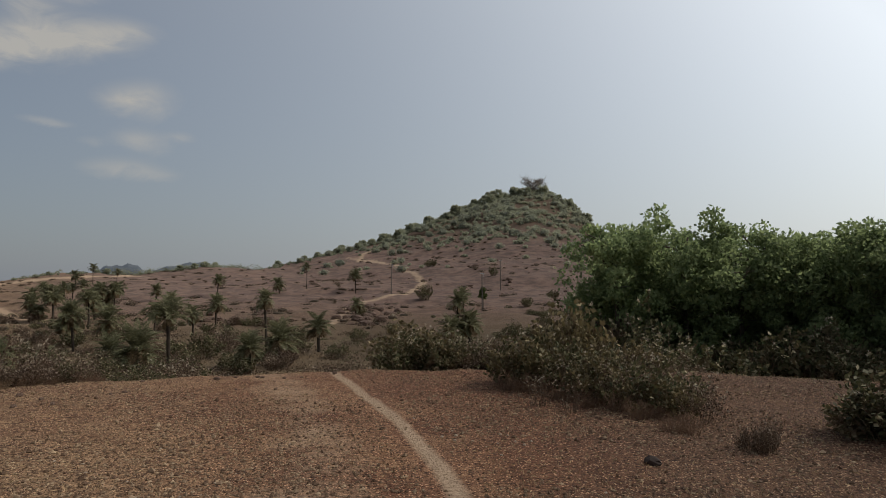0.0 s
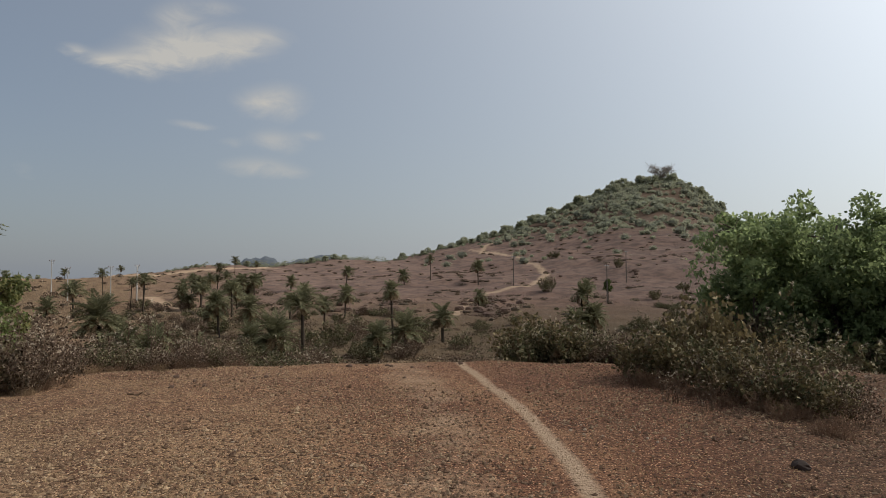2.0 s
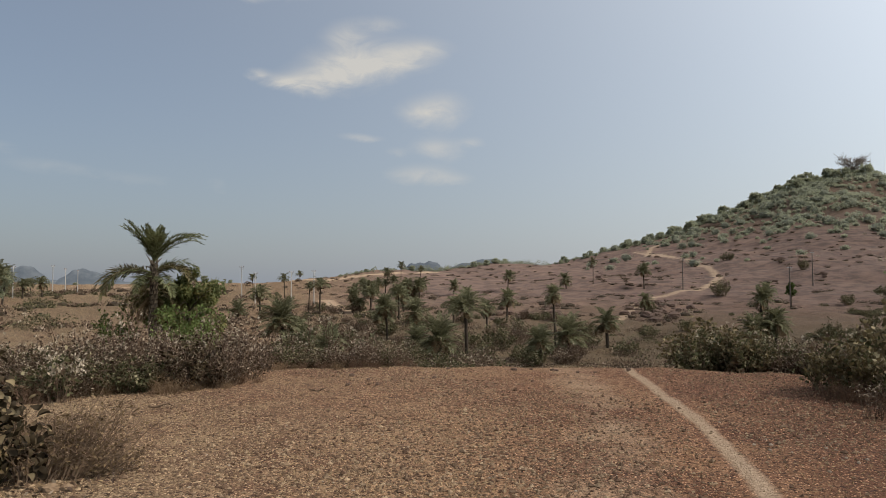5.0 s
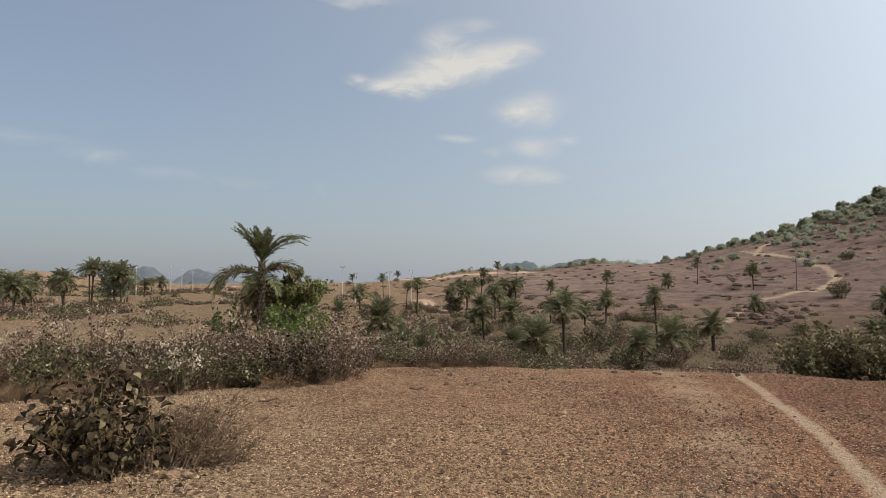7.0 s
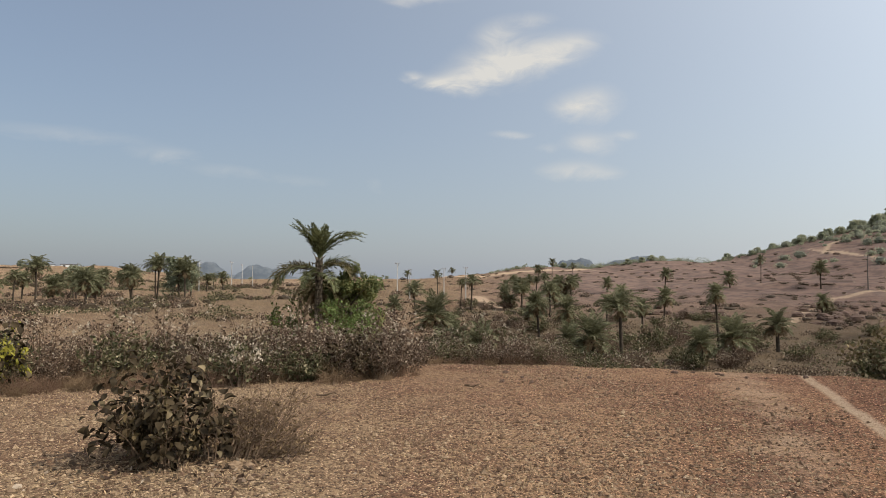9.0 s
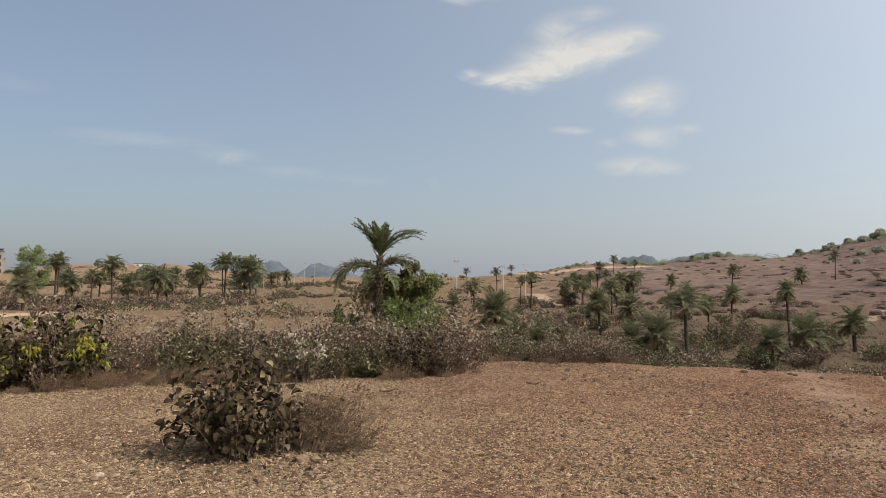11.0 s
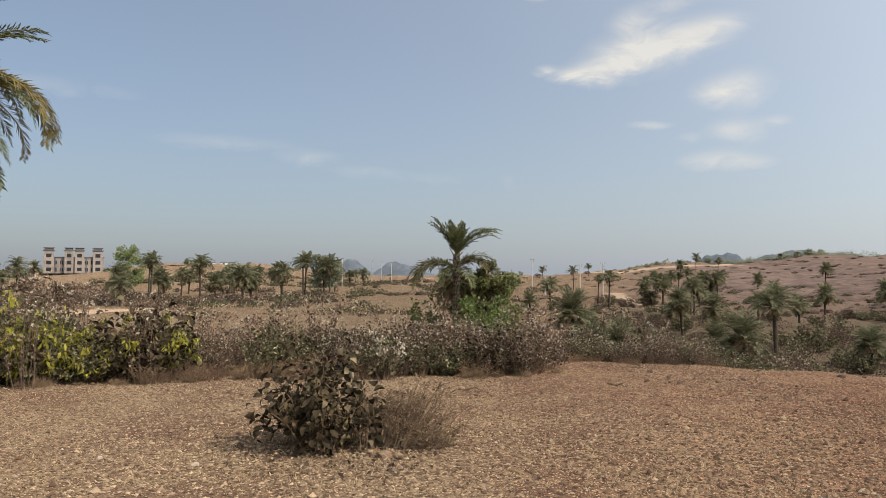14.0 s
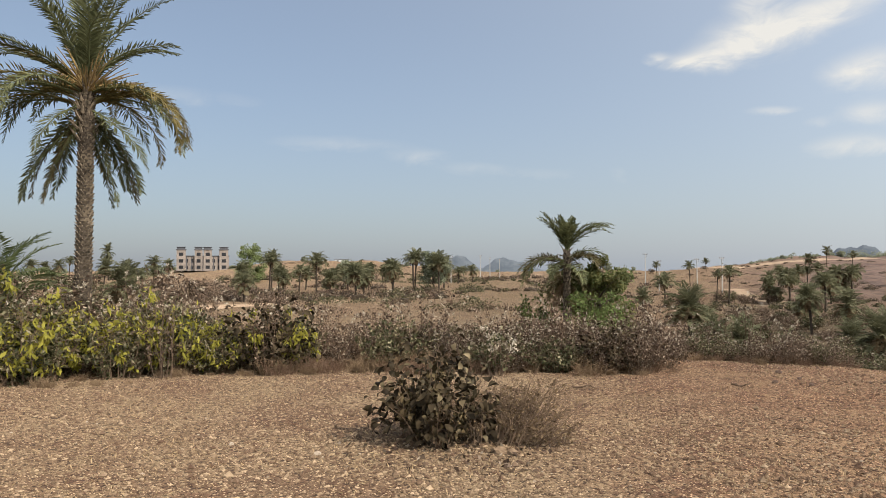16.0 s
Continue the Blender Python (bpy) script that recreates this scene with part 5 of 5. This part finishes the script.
broad = shrub("broad_leaved_shrub", "low shrub with large dull green curled leaves", 120, .72, .52, 44, 6, 1300, .07, .045, BROAD_LEAF, low=.08, stem_r=.008)
broad.matrix_basis = pose(-5.53, 3.40, 0, 0, 0, 0)
THORN = [(*polar(70.6, 11.5), 1.3), (*polar(43.6, 11.1), .8)]
LEAVES = [curled_leaf(i) for i in range(8)]
q = np.random.RandomState(77)
for i in range(560):
    a, up = q.uniform(0, 6.283), math.asin(q.uniform(0, 1))
    rad = q.uniform(.35, 1.0) ** .5 * (1 + .26 * math.sin(3 * a + 1) + .18 * math.sin(7 * a) + .12 * math.sin(5 * up + 2 * a))
    rad = min(rad, 1.2)
    p = np.array([math.cos(a) * math.cos(up) * .55, math.sin(a) * math.cos(up) * .55, .06 + math.sin(up) * .72 + .12 * q.uniform()]) * [rad, rad, rad]
    ob = new("leaf", LEAVES[i % 8])
    ob.parent = broad
    ob.matrix_basis = pose(*p, q.uniform(-60, 60), q.uniform(-40, 75), math.degrees(a) + q.uniform(-70, 70))
    ob.scale = (q.uniform(.4, .85),) * 3
for i in range(9):
    ob = new("leaf", LEAVES[i % 8])
    ob.parent = broad
    ob.matrix_basis = pose(.10 + .012 * i, .08 + .01 * i, .60 + .025 * i, q.uniform(-30, 30), q.uniform(-20, 30), i * 137.5)
    ob.scale = (q.uniform(.6, .9),) * 3
b = Build()
b.tube([(.02, .02, .2), (.07, .05, .5), (.12, .10, .70), (.20, .16, .84)], [.008, .007, .005, .003], 5)
part("branch", b, TWIG, broad)
for x, y, s in THORN:
    ob = stand(broad, x, y, 60 + 50 * s, s, 0, (0, 0), s * .95)
    ob["label"], ob["group"] = "dark shrub with large curled leaves in the thicket", "broad-leaved shrubs in the thicket"
for i, (x, y, h, lean) in enumerate(((-5.24, 3.72, .72, 10), (-5.08, 3.98, .72, 24), (-5.30, 4.02, .6, 18), (-5.02, 4.08, .66, 40), (-5.12, 3.9, .5, 30))):
    dry = shrub("dry_shrub", "dried brown twiggy shrub beside a leafy one", 121 + i, h, .34, 24, 10, 340, .036, .018, DRY_LEAF, stem_r=.006)
    dry.matrix_basis = Matrix.Translation((x, y, 0)) @ Matrix.Rotation(radians(lean), 4, Vector((-.81, .59, 0)))
for k in BROWN + FEATHER + OLIVE + ROADSIDE + YELLOW + GRASS + RUSSET + WEED:
    for o in (*k.children_recursive, k):
        bpy.data.objects.remove(o)


# ---- woods on the hill: too many to count ----
def hill_woods():
    q = np.random.RandomState(9)
    b, core = Build(), Build()
    n = 0
    while n < 1150:
        be, d = q.uniform(-19, 12), q.uniform(225, 402)
        x, y = polar(be, d)
        z = float(height(x, y))
        if q.uniform() > np.clip((z - 14) / 24, 0, 1) * (.35 + .65 * (math.sin(x * .11 + 2 * math.sin(y * .05)) + math.sin(y * .13 + x * .06) > -.5)) + .025:
            continue
        n += 1
        s = .55 + 2.1 * q.uniform() ** 2.2
        d3 = q.normal(size=(130, 3))
        d3 *= s * q.uniform(.62, 1.06, (130, 1)) / np.linalg.norm(d3, axis=1)[:, None]
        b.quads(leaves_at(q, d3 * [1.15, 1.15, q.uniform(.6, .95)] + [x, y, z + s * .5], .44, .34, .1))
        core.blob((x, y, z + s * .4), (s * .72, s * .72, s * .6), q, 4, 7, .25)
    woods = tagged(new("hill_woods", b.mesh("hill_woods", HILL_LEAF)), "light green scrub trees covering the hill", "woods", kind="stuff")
    tagged(part("twigwork", core, HILL_CORE, woods), kind="stuff")


hill_woods()
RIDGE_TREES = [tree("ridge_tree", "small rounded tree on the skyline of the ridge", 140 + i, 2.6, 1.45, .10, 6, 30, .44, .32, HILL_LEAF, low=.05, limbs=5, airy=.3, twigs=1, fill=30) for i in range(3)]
for i in range(140):
    be = -14.5 + 24.5 * ((i + rng.uniform(-2, 3)) / 115) if i < 115 else rng.uniform(9, 30)
    d = float(np.interp(be, [q[0] for q in RIDGE], [q[1] for q in RIDGE])) * rng.uniform(.955, 1.0)
    x, y = polar(be, d)
    stand(RIDGE_TREES[i % 3], x, y, i * 61, (.5 + 1.15 * rng.uniform() ** 1.5) * (1.3 if be < 4 else .95 if be < 9 else .62))["group"] = "trees along the ridge"


def ridge_scrub():
    q = np.random.RandomState(19)
    b = Build()
    for i in range(300):
        be = 8 + 24 * q.uniform()
        d = float(np.interp(be, [k[0] for k in RIDGE], [k[1] for k in RIDGE])) * q.uniform(.97, 1.0)
        x, y = polar(be, d)
        s = q.uniform(.3, 1.2) * (2.0 if 15 < be < 26 else .9)
        p = q.normal(size=(60, 3))
        p *= q.uniform(.6, 1, (60, 1)) / np.linalg.norm(p, axis=1)[:, None]
        p[:, 2] = np.abs(p[:, 2]) * q.uniform(.7, 1.5)
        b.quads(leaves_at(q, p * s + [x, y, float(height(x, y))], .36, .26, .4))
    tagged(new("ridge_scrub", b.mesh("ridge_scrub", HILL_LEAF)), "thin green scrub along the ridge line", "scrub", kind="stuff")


ridge_scrub()
for i in range(40):
    x, y = polar(rng.uniform(40, 100), rng.uniform(300, 700))
    stand(RIDGE_TREES[i % 3], x, y, i * 61, rng.uniform(.8, 1.9))["group"] = "trees along the horizon"
for k in RIDGE_TREES:
    for o in (*k.children_recursive, k):
        bpy.data.objects.remove(o)

# ---- poles ----
white = pole("utility_pole", "pale concrete electricity pole with a cross-arm", 6.6, CONCRETE, 1)
brown = pole("utility_pole", "dark weathered electricity pole on the slope", 6.8, DARK_POLE, 1)
for src, rows in ((white, ((-97.6, 117.5, 1.0), (-82.0, 102.4, .85), (-81.4, 112.6, .9), (-73.3, 108.4, .95), (-117.2, 81.0, .85), (-173.9, 131.5, 1.15), (-166.4, 129.5, 1.0), (-149.6, 119.8, .85))),
                  (brown, ((-12.0, 156.3, 1.0), (6.5, 119.7, .98), (14.2, 175.6, 1.15)))):
    for i, (x, y, s) in enumerate(rows):
        stand(src, x, y, 20 + 15 * i, s)["group"] = "power line"
    for o in (*src.children_recursive, src):
        bpy.data.objects.remove(o)


# ---- the building on the plain ----
def building():
    root = tagged(empty("building"), "long weathered cream building with four square roof towers", "building")
    x, y = -340.0, 90.5
    root.matrix_basis = pose(x, y, float(height(x, y)) - .3, 0, 0, 75.2)
    root.scale = (.9, .9, .92)
    wall = Build()
    w, d, h = 26.0, 10.0, 7.6
    wall.box((0, 0, h / 2), (w, d, h))
    part("wall", wall, PLASTER, root)
    roof = Build()
    roof.box((0, 0, h + .15), (w + .8, d + .8, .3))
    part("roof", roof, CAPPING, root)
    for tx, tw in ((-10.8, 4.4), (-2.2, 3.9), (2.3, 4.1), (10.4, 4.4)):
        t = Build()
        t.box((tx, -d / 2 - .4, 5.4), (tw, 3.4, 10.8))
        tower = part("tower", t, PLASTER, root)
        c = Build()
        c.box((tx, -d / 2 - .4, 10.95), (tw + .8, 4.2, .3))
        c.box((tx, -d / 2 - .4, 11.6), (tw - .5, 2.6, 1.0))
        c.box((tx, -d / 2 - .4, 12.2), (tw + .4, 3.4, .25))
        part("roof_slab", c, CAPPING, tower)
        for z in (1.6, 4.8, 8.2):
            o = Build()
            o.box((tx, -d / 2 - 2.12, z + .3), (tw * .5, .1, 1.7))
            part("window", o, OPENING, tower)
    for i in range(7):
        o = Build()
        o.box((-8.2 + i * 2.7, -d / 2 - .12, h / 2), (.45, .24, h))
        part("pilaster", o, CAPPING, root)
    for i in range(9):
        for z in (1.5, 4.9):
            if abs(i - 4) in (0,):
                continue
            o = Build()
            o.box((-10.8 + i * 2.7, -d / 2 - .03, z + .3), (1.3, .1, 1.8))
            part("window", o, OPENING, root)


building()


def far_house(bearing, dist, w, h):
    root = tagged(empty("house"), "low whitewashed house far across the plain", "house")
    x, y = polar(bearing, dist)
    root.matrix_basis = pose(x, y, float(height(x, y)) - .3, 0, 0, bearing)
    root["group"] = "houses across the plain"
    for name, centre, size, mat in (("wall", (0, 0, h / 2), (w, 6, h), WHITEWASH), ("roof", (0, 0, h + .12), (w + .6, 6.6, .24), CAPPING)):
        b = Build()
        b.box(centre, size)
        part(name, b, mat, root)
    for i in range(int(w / 3)):
        b = Build()
        b.box((-w / 2 + 1.6 + 3 * i, -3.02, h * .5), (1.0, .1, 1.2))
        part("window", b, OPENING, root)


for q in ((64.3, 402, 7.6, 2.0), (65.5, 403, 4.0, 1.8)):
    far_house(*q)


# ---- stones, gravel, litter ----
def stone(x, y, size, mat, label, seed, flat=.6):
    b = Build()
    b.blob((0, 0, size * flat * .35), (size, size * .75, size * flat), np.random.RandomState(seed), 6, 9, .16)
    ob = tagged(new("stone", b.mesh("stone", mat)), label, "stone")
    ob.matrix_basis = pose(x, y, float(height(x, y)))
    return ob


stone(1.78, 6.03, .085, DARK_ROCK, "dark rounded laterite rock lying on gravel", 1)
stone(-4.89, 3.63, .07, PEBBLE, "brown angular stone beside a dry shrub", 2)
stone(-4.80, 3.70, .055, PEBBLE, "flat brown stone beside a dry shrub", 8)
stone(-5.74, 2.33, .035, PALE_STONE, "small white stone on the gravel", 4)
stone(-6.47, 1.82, .03, PALE_STONE, "small white stone on the gravel", 5)
for i in range(14):
    x, y = .45 + rng.normal(0, .35), 7.0 + rng.normal(0, .3)
    stone(x, y, rng.uniform(.012, .023), PALE_STONE, "small pale chip of quartz on the gravel", 160 + i)["group"] = "pale chips by the path"
for i in range(16):
    x, y = polar(rng.uniform(8, 36), rng.uniform(10.2, 12.6))
    stone(x, y, rng.uniform(.03, .06), ROCK, "small dark stone on the brow of the gravel", 180 + i)["group"] = "stones on the brow"
for i in range(170):
    cx, cy, sp = ((-10.4, 95, 4.0), (-27.5, 97, 5.0), (-30.0, 106, 4.0), (-13.6, 118, 7.0), (-11.5, 104, 4.5), (-14.6, 130, 6.0))[i % 6]
    x, y = cx + rng.normal(0, sp * (.3 if i % 6 in (0, 3, 4, 5) else .6)), cy + rng.normal(0, sp)
    stone(x, y, .2 + .8 * rng.uniform() ** 2, ROCK, "dark laterite boulder on the slope", 20 + i)["group"] = "boulders on the slope"
for i in range(70):
    b, d = rng.uniform(-14, 12), rng.uniform(170, 300)
    x, y = polar(b, d)
    ob = stone(x, y, rng.uniform(.25, .9), PALE_STONE if i % 7 == 0 else ROCK, "grey-brown rock outcrop on the hillside", 60 + i, .6)
    ob.scale, ob["group"] = (rng.uniform(.8, 1.6), .8, 1), "rocks on the hill"


def scatter(name, count, label, mat, sizes, d0, d1, seed, flat=.55, b0=-48, b1=108, power=1.0):
    """Loose stones over the gravel, as one mesh."""
    q = np.random.RandomState(seed)
    be, d = np.radians(q.uniform(b0, b1, count)), d0 + (d1 - d0) * q.uniform(0, 1, count) ** power
    x, y = -d * np.sin(be), d * np.cos(be)
    keep = (np.sin(x * 1.1 + 2 * np.sin(y * .7)) + np.sin(y * 1.7 + x * .6) + .8 * np.sin(x * .45 - y * .6) + q.normal(0, .8, count) > -.35) & ((near_line(x, y, FOOTPATH)[0] > .2) | (q.uniform(0, 1, count) > .85))
    x, y = x[keep], y[keep]
    n = len(x)
    size = sizes[0] + (sizes[1] - sizes[0]) * q.uniform(0, 1, n) ** 3.4
    form = np.array([(1, 0, 0), (0, 1, 0), (-1, 0, 0), (0, -1, 0), (.2, .1, 1), (0, 0, -1)], float) * [1, .8, flat]
    v = form[None] * q.uniform(.65, 1.25, (n, 6, 1))
    a = q.uniform(0, 6.283, (n, 1))
    v = np.stack([v[..., 0] * np.cos(a) - v[..., 1] * np.sin(a), v[..., 0] * np.sin(a) + v[..., 1] * np.cos(a), v[..., 2] + flat * .3], -1) * size[:, None, None]
    v += np.stack([x, y, height(x, y)], 1)[:, None]
    f = np.array([(0, 1, 4), (1, 2, 4), (2, 3, 4), (3, 0, 4), (1, 0, 5), (2, 1, 5), (3, 2, 5), (0, 3, 5)])
    b = Build()
    b.v, b.f = [v.reshape(-1, 3)], (f[None] + 6 * np.arange(n)[:, None, None]).reshape(-1, 3).tolist()
    tagged(new(name, b.mesh(name, mat)), label, "gravel", kind="stuff")


scatter("gravel", 130000, "loose reddish laterite gravel", PEBBLE, (.006, .028), 4.2, 14, 1, power=1.25)
scatter("clods", 4200, "loose clods and stones on the gravel", PEBBLE, (.012, .044), 4.4, 13, 3, .7, -40, 100)
scatter("pale_gravel", 1100, "scattered pale quartz chips", PALE_STONE, (.007, .024), 4.2, 14, 2)


def stubble():
    q = np.random.RandomState(4)
    n = 52000
    be, d = np.radians(q.uniform(-48, 108, n)), 4.2 + 9.5 * q.uniform(0, 1, n) ** 1.3
    x, y = -d * np.sin(be), d * np.cos(be)
    keep = np.sin(x * 1.9 + np.sin(y * 1.3)) + np.sin(y * 2.3 + x) + q.normal(0, .8, n) > -.3
    keep &= near_line(x, y, FOOTPATH)[0] > .22
    p = np.stack([x, y, height(x, y)], 1)[keep]
    b = Build()
    b.quads(leaves_at(q, p + [0, 0, .006], .045, .009, .2))
    tagged(new("dry_stubble", b.mesh("dry_stubble", STUBBLE)), "short dry grass stubble among gravel", "grass", kind="stuff")


stubble()


def litter():
    q = np.random.RandomState(14)
    n = 420
    a, d = q.uniform(0, 6.283, n), .9 * q.uniform(0, 1, n) ** .6
    x, y = -5.4 + d * np.cos(a) * 1.25, 3.6 + d * np.sin(a) * 1.25
    b = Build()
    p = leaves_at(q, np.stack([x, y, height(x, y) + .012], 1), .06, .035, 0)
    p[:, :, 2] = np.clip(p[:, :, 2], .006, .05)
    b.quads(p)
    tagged(new("leaf_litter", b.mesh("leaf_litter", BROWN_LEAF)), "fallen dry brown leaves under a shrub", "leaf litter", kind="stuff")


litter()


def stick(x, y, length, turn, seed):
    q = np.random.RandomState(seed)
    b = Build()
    s = np.linspace(-.5, .5, 7)[:, None]
    pts = np.concatenate([s * length, np.cumsum(q.normal(0, .02, (7, 1)), 0), .02 + .02 * np.abs(q.normal(size=(7, 1)))], 1)
    b.tube(pts, np.linspace(.014, .006, 7), 5)
    b.tube(np.stack([pts[3], pts[3] + [.08, .09, .03]]), [.007, .003], 4)
    ob = tagged(new("stick", b.mesh("stick", TWIG)), "dry brown broken stick lying on gravel", "stick")
    ob.matrix_basis = pose(x, y, float(height(x, y)), 0, 0, turn)


stick(-6.67, 6.48, .35, 45, 1)
stick(-5.6, 8.3, .3, 20, 2)
stick(-7.0, 5.6, .25, 60, 3)
